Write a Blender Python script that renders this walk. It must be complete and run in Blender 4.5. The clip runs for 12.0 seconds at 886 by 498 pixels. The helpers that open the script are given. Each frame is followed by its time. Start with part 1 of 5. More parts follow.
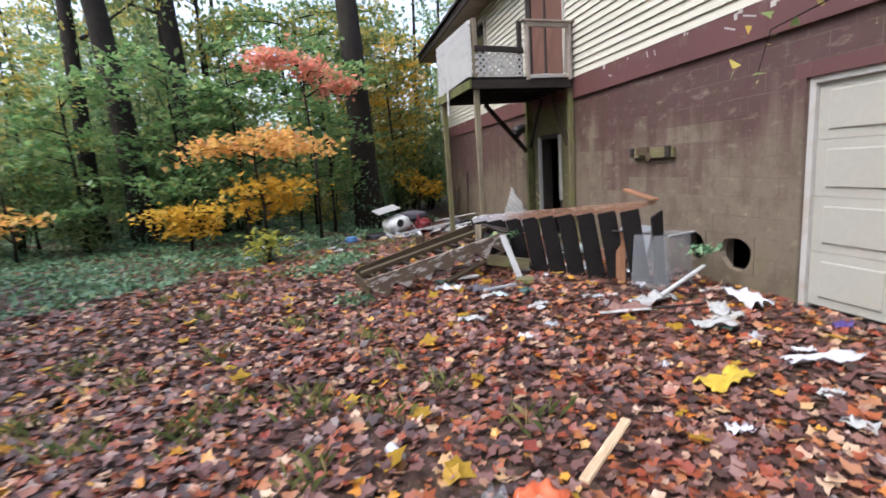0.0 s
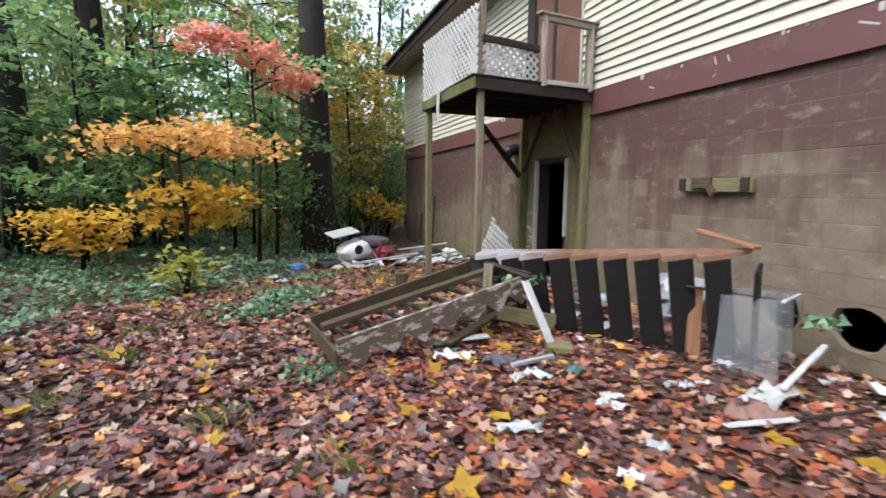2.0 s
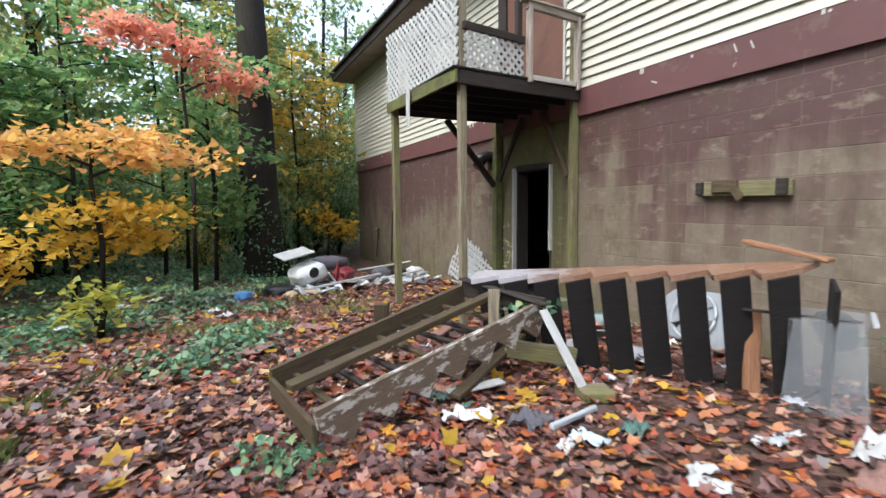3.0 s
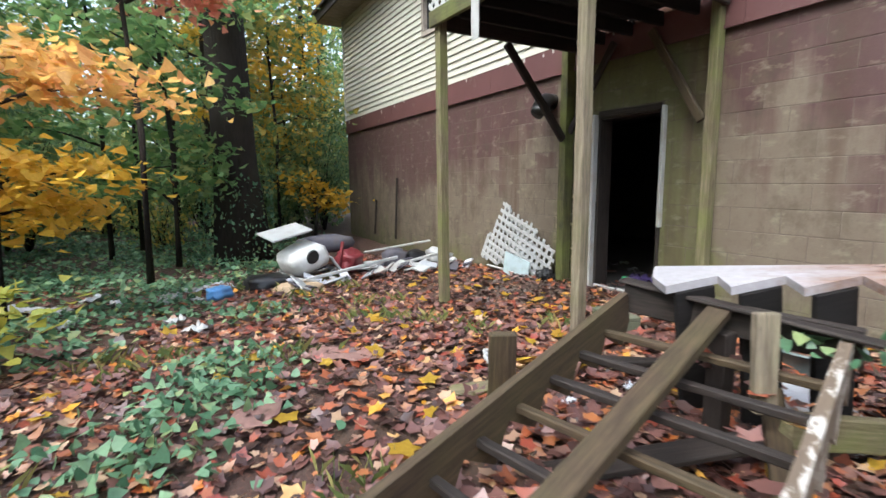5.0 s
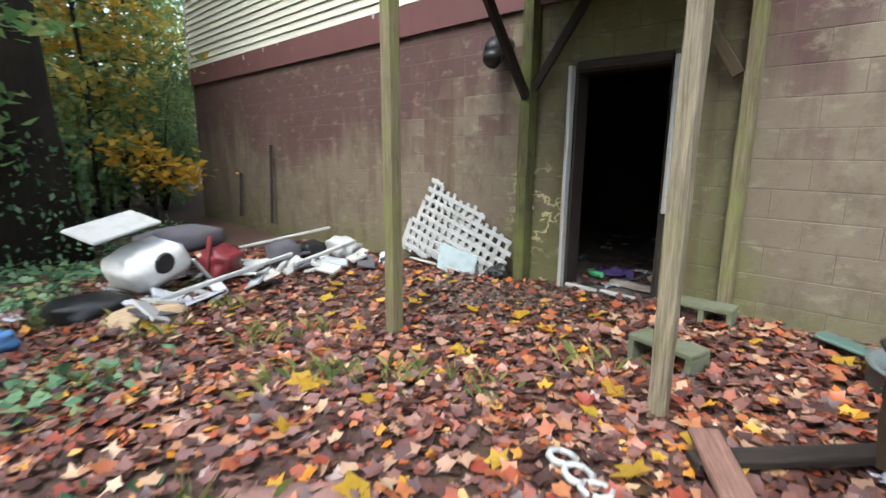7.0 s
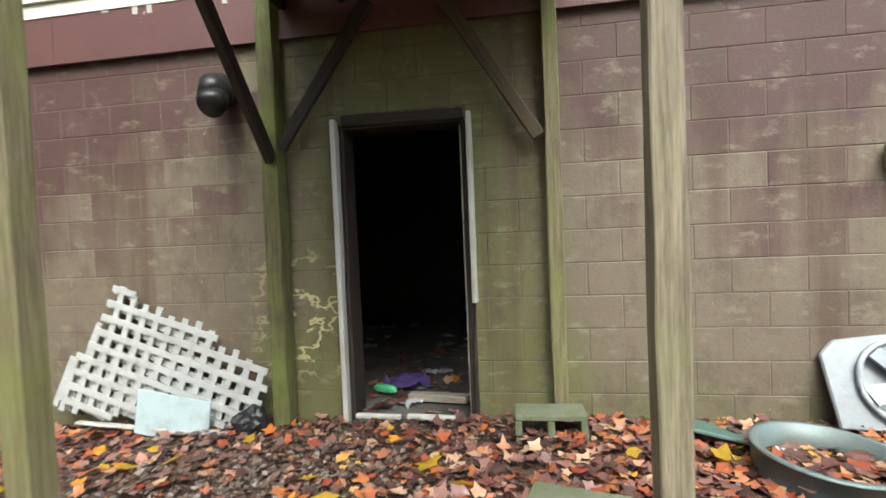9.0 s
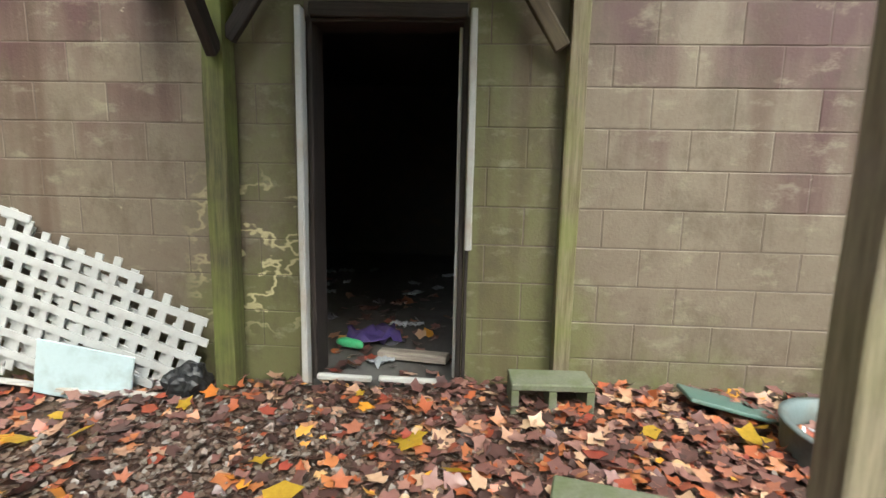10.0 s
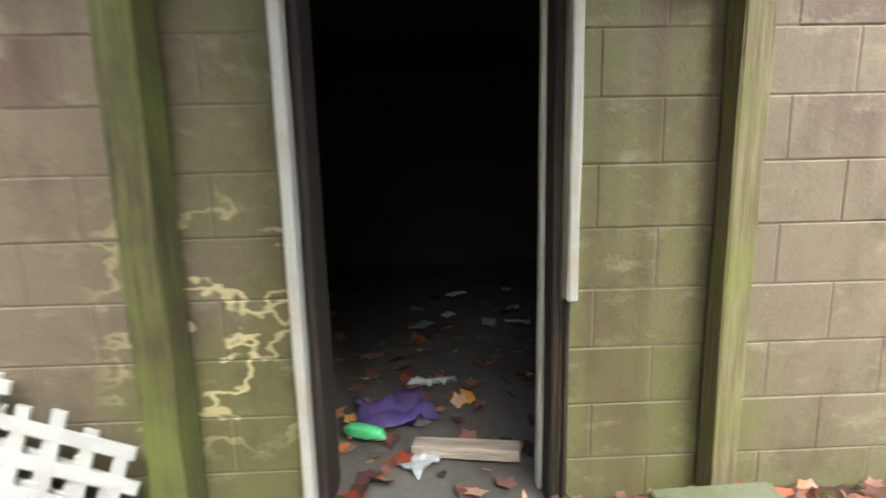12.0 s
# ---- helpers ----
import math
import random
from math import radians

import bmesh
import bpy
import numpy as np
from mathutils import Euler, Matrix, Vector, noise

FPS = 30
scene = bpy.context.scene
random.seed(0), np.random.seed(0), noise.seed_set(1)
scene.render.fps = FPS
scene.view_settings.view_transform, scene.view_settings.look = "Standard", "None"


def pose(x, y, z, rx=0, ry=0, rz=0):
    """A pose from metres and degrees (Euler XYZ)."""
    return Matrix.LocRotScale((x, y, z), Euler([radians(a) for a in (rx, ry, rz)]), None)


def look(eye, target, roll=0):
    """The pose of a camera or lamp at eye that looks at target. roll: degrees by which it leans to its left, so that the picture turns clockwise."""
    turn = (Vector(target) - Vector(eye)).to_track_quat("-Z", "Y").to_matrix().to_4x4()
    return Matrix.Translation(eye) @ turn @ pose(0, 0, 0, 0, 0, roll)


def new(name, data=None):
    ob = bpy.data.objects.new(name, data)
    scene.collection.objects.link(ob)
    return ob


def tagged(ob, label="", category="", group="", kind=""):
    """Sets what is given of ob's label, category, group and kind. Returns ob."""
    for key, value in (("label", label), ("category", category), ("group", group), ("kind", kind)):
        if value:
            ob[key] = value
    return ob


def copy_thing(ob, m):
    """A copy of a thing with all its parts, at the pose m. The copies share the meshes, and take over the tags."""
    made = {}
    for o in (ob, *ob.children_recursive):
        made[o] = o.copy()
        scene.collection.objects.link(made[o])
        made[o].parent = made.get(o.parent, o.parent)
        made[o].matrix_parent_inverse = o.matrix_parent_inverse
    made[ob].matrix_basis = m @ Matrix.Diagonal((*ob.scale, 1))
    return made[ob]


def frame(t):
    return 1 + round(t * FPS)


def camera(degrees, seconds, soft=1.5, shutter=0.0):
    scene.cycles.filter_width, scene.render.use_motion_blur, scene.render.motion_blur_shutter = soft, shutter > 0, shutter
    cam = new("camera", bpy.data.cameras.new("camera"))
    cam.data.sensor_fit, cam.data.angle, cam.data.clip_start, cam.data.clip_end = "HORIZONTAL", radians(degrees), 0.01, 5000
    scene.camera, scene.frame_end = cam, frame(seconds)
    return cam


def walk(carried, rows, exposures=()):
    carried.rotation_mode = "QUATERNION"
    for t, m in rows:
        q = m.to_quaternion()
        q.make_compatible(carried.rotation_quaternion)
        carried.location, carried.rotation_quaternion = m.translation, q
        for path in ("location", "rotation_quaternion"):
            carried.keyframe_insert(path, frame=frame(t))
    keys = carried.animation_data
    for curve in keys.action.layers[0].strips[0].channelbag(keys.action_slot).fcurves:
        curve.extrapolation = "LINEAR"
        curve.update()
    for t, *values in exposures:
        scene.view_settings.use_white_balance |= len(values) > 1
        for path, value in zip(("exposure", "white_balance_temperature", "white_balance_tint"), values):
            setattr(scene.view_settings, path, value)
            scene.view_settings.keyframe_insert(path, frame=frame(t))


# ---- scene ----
cam = camera(85.3, 12.0, soft=1.5, shutter=0.4)
PATH = [
    (0, (0.617, 0.971, 1.491), (1.026, 2.901, 1.157), -3.9),
    (0.5, (0.614, 1.388, 1.424), (1.191, 3.285, 1.161), -0.2),
    (1, (0.552, 1.884, 1.413), (1.11, 3.775, 1.077), -2.4),
    (1.5, (0.482, 2.336, 1.41), (1.304, 4.125, 1.06), -1.1),
    (2, (0.463, 2.904, 1.379), (1.121, 4.778, 1.15), 0.7),
    (2.5, (0.368, 3.404, 1.364), (1.04, 5.267, 1.086), -3.3),
    (3, (0.417, 3.927, 1.352), (1.286, 5.72, 1.182), -0.6),
    (3.5, (0.445, 4.466, 1.337), (1.271, 6.271, 1.089), -0.5),
    (3.7, (0.423, 4.693, 1.332), (1.287, 6.479, 1.083), -1.2),
    (5.3, (0.467, 6.527, 1.19), (1.48, 8.223, 0.88), -0.8),
    (5.5, (0.527, 6.727, 1.181), (1.594, 8.381, 0.827), -1.3),
    (6, (0.53, 7.188, 1.196), (1.736, 8.775, 1.029), 1.0),
    (6.5, (0.542, 7.599, 1.175), (1.881, 9.039, 0.811), -0.9),
    (7, (0.753, 8.004, 1.214), (2.175, 9.354, 0.816), 0.4),
    (7.5, (0.936, 8.313, 1.239), (2.631, 9.336, 0.957), -2.0),
    (7.7, (1.022, 8.457, 1.259), (2.801, 9.299, 0.903), -3.3),
    (9.3, (1.848, 9.17, 1.19), (3.839, 9.366, 1.087), -2.8),
    (9.5, (1.934, 9.245, 1.194), (3.918, 9.337, 0.947), -0.7),
    (10, (2.206, 9.345, 1.128), (4.182, 9.457, 0.826), 1.2),
    (10.5, (2.43, 9.455, 1.113), (4.405, 9.541, 0.804), 3.3),
    (11, (2.676, 9.693, 1.095), (4.646, 9.843, 0.785), 3.1),
    (11.5, (2.922, 9.808, 1.184), (4.893, 10.052, 0.946), -2.9),
    (12, (3.223, 9.816, 1.176), (5.194, 9.753, 0.842), -1.3),
]
walk(cam, [(t, look(eye, target, roll)) for t, eye, target, roll in PATH], exposures=[(0.0, 1.72, 6000, 14), (2.5, 1.88, 5950, 8), (5.5, 2.1, 5900, 6), (7.0, 2.12, 5900, 5), (9.5, 2.28, 6300, 1), (10.5, 2.36, 6350, 1), (12.0, 2.8, 6400, 2)])


# ---- light ----
world = bpy.data.worlds.new("overcast_sky")
scene.world = world
world.use_nodes = True
wn = world.node_tree.nodes
sky = wn.new("ShaderNodeTexSky")
sky.sky_type = "NISHITA"
sky.sun_disc = False
sky.sun_elevation = radians(50)
sky.sun_rotation = radians(250)
sky.dust_density = 4.0
soft_sky = wn.new("ShaderNodeHueSaturation")
soft_sky.inputs["Saturation"].default_value = 0.6
world.node_tree.links.new(sky.outputs[0], soft_sky.inputs["Color"])
world.node_tree.links.new(soft_sky.outputs[0], wn["Background"].inputs[0])
wn["Background"].inputs[1].default_value = 0.15

sun = new("sun", bpy.data.lights.new("sun", "SUN"))
sun.data.energy = 0.5
sun.data.angle = radians(40)
sun.data.color = (1.0, 0.97, 0.92)
sun.matrix_world = look((-6, -2, 10), (0, 0, 0))


# ---- materials ----
class Mat:
    """A node material with short helpers."""

    def __init__(self, name, rough=0.8, metal=0.0, spec=0.5):
        self.m = bpy.data.materials.new(name)
        self.m.use_nodes = True
        self.n = self.m.node_tree.nodes
        self.l = self.m.node_tree.links
        self.b = self.n["Principled BSDF"]
        self.b.inputs["Roughness"].default_value = rough
        self.b.inputs["Metallic"].default_value = metal
        self.b.inputs["Specular IOR Level"].default_value = spec
        self.co = self.n.new("ShaderNodeTexCoord").outputs["Object"]
        self.pos = self.n.new("ShaderNodeNewGeometry").outputs["Position"]

    def map(self, scale, src=None):
        k = self.n.new("ShaderNodeMapping")
        k.inputs["Scale"].default_value = scale
        self.l.new(src or self.co, k.inputs["Vector"])
        return k.outputs[0]

    def noise(self, scale, detail=4, rough=0.6, src=None, out=0):
        k = self.n.new("ShaderNodeTexNoise")
        k.inputs["Scale"].default_value = scale
        k.inputs["Detail"].default_value = detail
        k.inputs["Roughness"].default_value = rough
        self.l.new(src or self.co, k.inputs["Vector"])
        return k.outputs[out]

    def ramp(self, fac, stops, smooth=False):
        k = self.n.new("ShaderNodeValToRGB")
        e = k.color_ramp.elements
        while len(e) < len(stops):
            e.new(0.5)
        for i, (p, c) in enumerate(stops):
            e[i].position = p
            e[i].color = (c, c, c, 1) if isinstance(c, (int, float)) else (*c, 1)
        k.color_ramp.interpolation = "EASE" if smooth else "LINEAR"
        self.l.new(fac, k.inputs[0])
        return k.outputs[0]

    def mix(self, fac, a, b, how="MIX"):
        k = self.n.new("ShaderNodeMix")
        k.data_type = "RGBA"
        k.blend_type = how
        for s, v in ((k.inputs[0], fac), (k.inputs[6], a), (k.inputs[7], b)):
            if isinstance(v, (int, float)):
                s.default_value = v if s == k.inputs[0] else (v, v, v, 1)
            elif isinstance(v, tuple):
                s.default_value = (*v, 1)
            else:
                self.l.new(v, s)
        return k.outputs[2]

    def math(self, op, a, b=0.0, clamp=False):
        k = self.n.new("ShaderNodeMath")
        k.operation = op
        k.use_clamp = clamp
        for s, v in zip(k.inputs, (a, b)):
            if isinstance(v, (int, float)):
                s.default_value = v
            else:
                self.l.new(v, s)
        return k.outputs[0]

    def axis(self, src, i):
        k = self.n.new("ShaderNodeSeparateXYZ")
        self.l.new(src, k.inputs[0])
        return k.outputs[i]

    def island(self):
        return self.n.new("ShaderNodeNewGeometry").outputs["Random Per Island"]

    def rand(self):
        return self.n.new("ShaderNodeObjectInfo").outputs["Random"]

    def bump(self, h, strength=0.4, dist=0.01):
        k = self.n.new("ShaderNodeBump")
        k.inputs["Strength"].default_value = strength
        k.inputs["Distance"].default_value = dist
        self.l.new(h, k.inputs["Height"])
        self.l.new(k.outputs[0], self.b.inputs["Normal"])

    def done(self, col, rough=None):
        if isinstance(col, tuple):
            self.b.inputs["Base Color"].default_value = (*col, 1)
        else:
            self.l.new(col, self.b.inputs["Base Color"])
        if rough is not None:
            self.l.new(rough, self.b.inputs["Roughness"])
        return self.m


def simple(name, col, rough=0.7, metal=0.0, vary=0.25, scale=6.0, dirt=(0.12, 0.09, 0.06), dirty=0.35, spec=0.4):
    """Plain paint or plastic with grime at two scales."""
    k = Mat(name, rough, metal, spec)
    n1 = k.noise(scale, 5)
    n2 = k.noise(scale * 9, 3)
    c = k.mix(n2, tuple(v * (1 - vary) for v in col), tuple(min(1, v * (1 + vary * 0.5)) for v in col))
    c = k.mix(k.ramp(n1, [(0.48, 0.0), (0.72, dirty)]), c, dirt)
    k.bump(n2, 0.15, 0.003)
    return k.done(c)


def wood(name, light, dark, green=0.0, rough=0.75, grain=(3, 3, 60)):
    """Weathered timber; the grain runs along the object's longest local axis (x)."""
    k = Mat(name, rough, 0.0, 0.35)
    v = k.map((1.5, 28, 28))
    g = k.noise(2.2, 6, 0.7, v)
    big = k.noise(2.5, 4)
    fine = k.noise(6.0, 3, 0.6, k.map((2, 90, 90)))
    c = k.mix(k.ramp(g, [(0.35, 0.0), (0.65, 1.0)]), dark, light)
    c = k.mix(k.ramp(fine, [(0.3, 0.5), (0.5, 0.0)]), c, tuple(v * 0.4 for v in dark))
    if green:
        c = k.mix(k.ramp(big, [(0.4, 0.0), (0.65, green)]), c, (0.13, 0.15, 0.035))
    else:
        c = k.mix(k.ramp(big, [(0.45, 0.0), (0.7, 0.5)]), c, tuple(v * 0.6 for v in dark))
    k.bump(g, 0.5, 0.004)
    return k.done(c)


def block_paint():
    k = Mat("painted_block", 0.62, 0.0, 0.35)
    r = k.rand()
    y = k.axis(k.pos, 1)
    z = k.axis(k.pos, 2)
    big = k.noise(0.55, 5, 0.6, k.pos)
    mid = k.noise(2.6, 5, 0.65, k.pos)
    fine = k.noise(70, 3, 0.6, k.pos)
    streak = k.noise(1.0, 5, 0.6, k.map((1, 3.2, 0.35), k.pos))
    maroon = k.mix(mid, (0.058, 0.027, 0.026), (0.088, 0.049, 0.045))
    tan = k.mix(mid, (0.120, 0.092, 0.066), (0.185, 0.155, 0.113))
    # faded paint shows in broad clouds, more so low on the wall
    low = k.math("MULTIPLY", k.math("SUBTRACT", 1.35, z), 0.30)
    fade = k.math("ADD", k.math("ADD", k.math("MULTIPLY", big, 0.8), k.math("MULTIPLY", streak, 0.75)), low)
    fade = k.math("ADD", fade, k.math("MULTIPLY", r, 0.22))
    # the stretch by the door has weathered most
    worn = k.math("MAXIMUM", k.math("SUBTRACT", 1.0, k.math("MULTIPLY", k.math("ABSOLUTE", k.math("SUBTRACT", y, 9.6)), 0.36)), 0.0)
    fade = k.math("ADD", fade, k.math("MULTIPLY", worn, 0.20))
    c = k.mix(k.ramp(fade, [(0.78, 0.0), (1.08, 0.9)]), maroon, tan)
    # green algae: beside the door and near the damp foot of the wall
    near_door = k.math("SUBTRACT", 1.0, k.math("MULTIPLY", k.math("ABSOLUTE", k.math("SUBTRACT", y, 9.75)), 0.72))
    near_door = k.math("MAXIMUM", near_door, 0.0)
    foot = k.math("MAXIMUM", k.math("MULTIPLY", k.math("SUBTRACT", 0.75, z), 0.4), 0.0)
    al = k.math("ADD", k.math("ADD", k.math("MULTIPLY", near_door, 0.75), foot), k.math("MULTIPLY", mid, 0.75))
    al = k.math("ADD", al, k.math("MULTIPLY", streak, 0.35))
    c = k.mix(k.ramp(al, [(0.72, 0.0), (1.25, 0.85)]), c, k.mix(big, (0.060, 0.064, 0.021), (0.150, 0.148, 0.060)))
    # brown rusty runs down the wall
    runs = k.noise(1.0, 4, 0.55, k.map((1, 2.0, 0.16), k.pos))
    c = k.mix(k.ramp(runs, [(0.58, 0.0), (0.68, 0.65)]), c, (0.062, 0.034, 0.024))
    # damp blotches and scuffs of bare block
    blot = k.noise(3.4, 6, 0.72, k.map((1, 1, 0.75), k.pos))
    c = k.mix(k.ramp(blot, [(0.50, 0.0), (0.64, 0.5)]), c, (0.060, 0.048, 0.030))
    scuff = k.noise(6.5, 5, 0.7, k.map((1, 0.7, 1.5), k.pos))
    c = k.mix(k.ramp(scuff, [(0.56, 0.0), (0.70, 0.5)]), c, (0.24, 0.215, 0.150))
    # chipped white flecks
    chip = k.math("MULTIPLY", k.ramp(k.noise(9, 4, 0.7, k.pos), [(0.70, 0.0), (0.74, 0.75)]), k.ramp(mid, [(0.45, 0.0), (0.6, 1.0)]))
    c = k.mix(chip, c, (0.48, 0.42, 0.30))
    # cream splashes of old caulk beside the door
    near = k.math("MULTIPLY", k.ramp(k.math("ABSOLUTE", k.math("SUBTRACT", y, 10.52)), [(0.12, 1.0), (0.42, 0.0)]), k.ramp(k.math("ABSOLUTE", k.math("SUBTRACT", z, 0.68)), [(0.25, 1.0), (0.48, 0.0)]))
    veins = k.math("ABSOLUTE", k.math("SUBTRACT", k.noise(4.5, 3, 0.55, k.map((1, 0.8, 1.3), k.pos)), 0.5))
    c = k.mix(k.math("MULTIPLY", near, k.ramp(veins, [(0.010, 0.85), (0.028, 0.0)])), c, (0.50, 0.43, 0.25))
    c = k.mix(k.ramp(k.noise(22, 4, 0.7, k.pos), [(0.3, 0.25), (0.5, 0.0)]), c, (0.09, 0.06, 0.045))
    k.bump(k.math("ADD", fine, k.math("MULTIPLY", mid, 0.8)), 0.45, 0.004)
    return k.done(c)


def band_paint():
    k = Mat("painted_band", 0.6)
    n = k.noise(2.2, 5, 0.6, k.pos)
    c = k.mix(n, (0.068, 0.026, 0.025), (0.112, 0.046, 0.043))
    c = k.mix(k.ramp(k.noise(3.0, 5, 0.7, k.pos), [(0.60, 0.0), (0.66, 0.4)]), c, (0.13, 0.10, 0.075))
    c = k.mix(k.ramp(k.noise(5.5, 5, 0.75, k.map((1, 1, 0.8), k.pos)), [(0.69, 0.0), (0.71, 0.9)]), c, (0.5, 0.46, 0.42))
    k.bump(n, 0.3, 0.01)
    return k.done(c)


def siding_paint():
    k = Mat("cream_siding", 0.5, 0.0, 0.4)
    n = k.noise(1.2, 4, 0.6, k.map((1, 0.6, 3), k.pos))
    f = k.noise(30, 3, 0.6, k.pos)
    c = k.mix(n, (0.39, 0.375, 0.305), (0.47, 0.46, 0.39))
    c = k.mix(k.ramp(k.noise(4, 5, 0.7, k.pos), [(0.55, 0.0), (0.8, 0.4)]), c, (0.45, 0.42, 0.30))
    k.bump(f, 0.1, 0.002)
    return k.done(c)


def soil():
    k = Mat("leaf_mould", 0.75, 0.0, 0.35)
    a = k.noise(1.1, 5, 0.6, k.pos)
    b = k.noise(22, 6, 0.7, k.pos)
    c = k.mix(b, (0.03, 0.019, 0.015), (0.11, 0.060, 0.046))
    c = k.mix(k.ramp(a, [(0.48, 0.0), (0.72, 0.6)]), c, (0.065, 0.055, 0.022))
    c = k.mix(k.ramp(k.noise(55, 4, 0.7, k.pos), [(0.55, 0.0), (0.66, 0.7)]), c, (0.20, 0.085, 0.05))
    k.bump(b, 0.9, 0.03)
    return k.done(c)


def leaf_mat(name, stops, rough=0.5, trans=0.0, spec=0.4):
    """Leaves: one colour of the ramp for each leaf, mottled a little."""
    k = Mat(name, rough, 0.0, spec)
    c = k.ramp(k.island(), stops)
    n = k.noise(40, 3, 0.6, k.pos)
    c = k.mix(k.math("MULTIPLY", n, 0.75), c, k.mix(1.0, c, (0.45, 0.36, 0.30), "MULTIPLY"))
    if trans:
        k.b.inputs["Transmission Weight"].default_value = 0.0
        tr = k.n.new("ShaderNodeBsdfTranslucent")
        mixer = k.n.new("ShaderNodeMixShader")
        mixer.inputs[0].default_value = trans
        k.l.new(c, tr.inputs[0])
        k.l.new(k.b.outputs[0], mixer.inputs[1])
        k.l.new(tr.outputs[0], mixer.inputs[2])
        k.l.new(mixer.outputs[0], k.n["Material Output"].inputs[0])
    return k.done(c)


def bark():
    k = Mat("bark", 0.9, 0.0, 0.2)
    v = k.map((7, 7, 1.1), k.pos)
    a = k.noise(3.5, 6, 0.7, v)
    b = k.noise(0.7, 4, 0.6, k.pos)
    c = k.mix(a, (0.008, 0.0065, 0.006), (0.042, 0.033, 0.028))
    c = k.mix(k.ramp(b, [(0.5, 0.0), (0.7, 0.35)]), c, (0.075, 0.08, 0.045))
    k.bump(a, 0.9, 0.04)
    return k.done(c)


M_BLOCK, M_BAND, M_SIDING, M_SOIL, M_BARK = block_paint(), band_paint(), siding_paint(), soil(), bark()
M_LITTER = leaf_mat("fallen_leaf", [
    (0.0, (0.048, 0.027, 0.024)), (0.18, (0.088, 0.045, 0.040)), (0.36, (0.145, 0.068, 0.059)), (0.50, (0.207, 0.099, 0.085)),
    (0.60, (0.264, 0.149, 0.124)), (0.66, (0.370, 0.104, 0.037)), (0.74, (0.238, 0.045, 0.032)), (0.82, (0.405, 0.153, 0.055)),
    (0.91, (0.405, 0.252, 0.175)), (0.965, (0.546, 0.387, 0.248)), (0.98, (0.651, 0.342, 0.037)), (1.0, (0.510, 0.162, 0.028))], 0.36, 0.0, 0.55)
M_GREEN = leaf_mat("green_leaf", [(0.0, (0.12, 0.22, 0.10)), (0.4, (0.21, 0.34, 0.15)), (0.75, (0.32, 0.44, 0.19)), (1.0, (0.48, 0.52, 0.20))], 0.45, 0.6)
M_MIXED = leaf_mat("turning_leaf", [(0.0, (0.16, 0.28, 0.10)), (0.4, (0.30, 0.40, 0.14)), (0.7, (0.58, 0.53, 0.15)), (1.0, (0.80, 0.60, 0.13))], 0.5, 0.5)
M_YELLOW = leaf_mat("yellow_leaf", [(0.0, (0.70, 0.46, 0.05)), (0.6, (0.86, 0.60, 0.08)), (1.0, (0.86, 0.56, 0.10))], 0.5, 0.6)
M_ORANGE = leaf_mat("orange_leaf", [(0.0, (0.84, 0.48, 0.14)), (0.5, (0.88, 0.60, 0.17)), (1.0, (0.86, 0.42, 0.18))], 0.5, 0.6)
M_RED = leaf_mat("red_leaf", [(0.0, (0.78, 0.28, 0.21)), (0.6, (0.84, 0.36, 0.25)), (1.0, (0.80, 0.48, 0.25))], 0.5, 0.6)
M_SEEDLING = leaf_mat("seedling_leaf", [(0.0, (0.34, 0.42, 0.08)), (1.0, (0.60, 0.56, 0.10))], 0.5, 0.5)
M_LUSH = leaf_mat("lush_leaf", [(0.0, (0.13, 0.27, 0.10)), (0.5, (0.22, 0.40, 0.15)), (0.85, (0.34, 0.50, 0.20)), (1.0, (0.55, 0.56, 0.20))], 0.45, 0.6)
M_IVY = leaf_mat("ivy_leaf", [(0.0, (0.07, 0.17, 0.09)), (0.5, (0.15, 0.30, 0.17)), (0.85, (0.25, 0.42, 0.23)), (1.0, (0.34, 0.40, 0.16))], 0.42, 0.3)
M_GRASS = leaf_mat("grass_blade", [(0.0, (0.09, 0.14, 0.04)), (0.6, (0.19, 0.23, 0.07)), (1.0, (0.42, 0.36, 0.14))], 0.6, 0.2)
M_POST = wood("green_post_wood", (0.20, 0.165, 0.105), (0.09, 0.07, 0.04), 0.6)
M_MOSS = wood("dark_mossy_wood", (0.11, 0.10, 0.045), (0.04, 0.036, 0.018), 0.7)
M_MORTAR = simple("pale_mortar", (0.125, 0.10, 0.078), 0.9, vary=0.5, scale=3, dirt=(0.07, 0.05, 0.04), dirty=1.0)
M_POST2 = wood("weathered_post_wood", (0.26, 0.215, 0.155), (0.10, 0.078, 0.056), 0.25)
M_DARKWOOD = wood("dark_wet_wood", (0.04, 0.029, 0.024), (0.013, 0.010, 0.008))
M_STAIRWOOD = wood("stair_wood", (0.085, 0.056, 0.032), (0.034, 0.022, 0.013), 0.1)
# black of the stair treads; under the porch deck it stands in for shade
M_BLACKWOOD = wood("black_tread_and_shade_wood", (0.012, 0.009, 0.008), (0.004, 0.003, 0.003), rough=0.9)
M_ORANGEWOOD = wood("orange_wood", (0.29, 0.15, 0.08), (0.16, 0.075, 0.04))
M_REDBOARD = wood("faded_red_wood", (0.24, 0.13, 0.10), (0.12, 0.065, 0.05))
M_GREYWOOD = wood("grey_wood", (0.40, 0.35, 0.30), (0.18, 0.145, 0.12))
M_PLY = wood("brown_plywood", (0.16, 0.08, 0.055), (0.09, 0.042, 0.03))
M_PALEWOOD = wood("pale_wood", (0.60, 0.46, 0.30), (0.42, 0.29, 0.17))
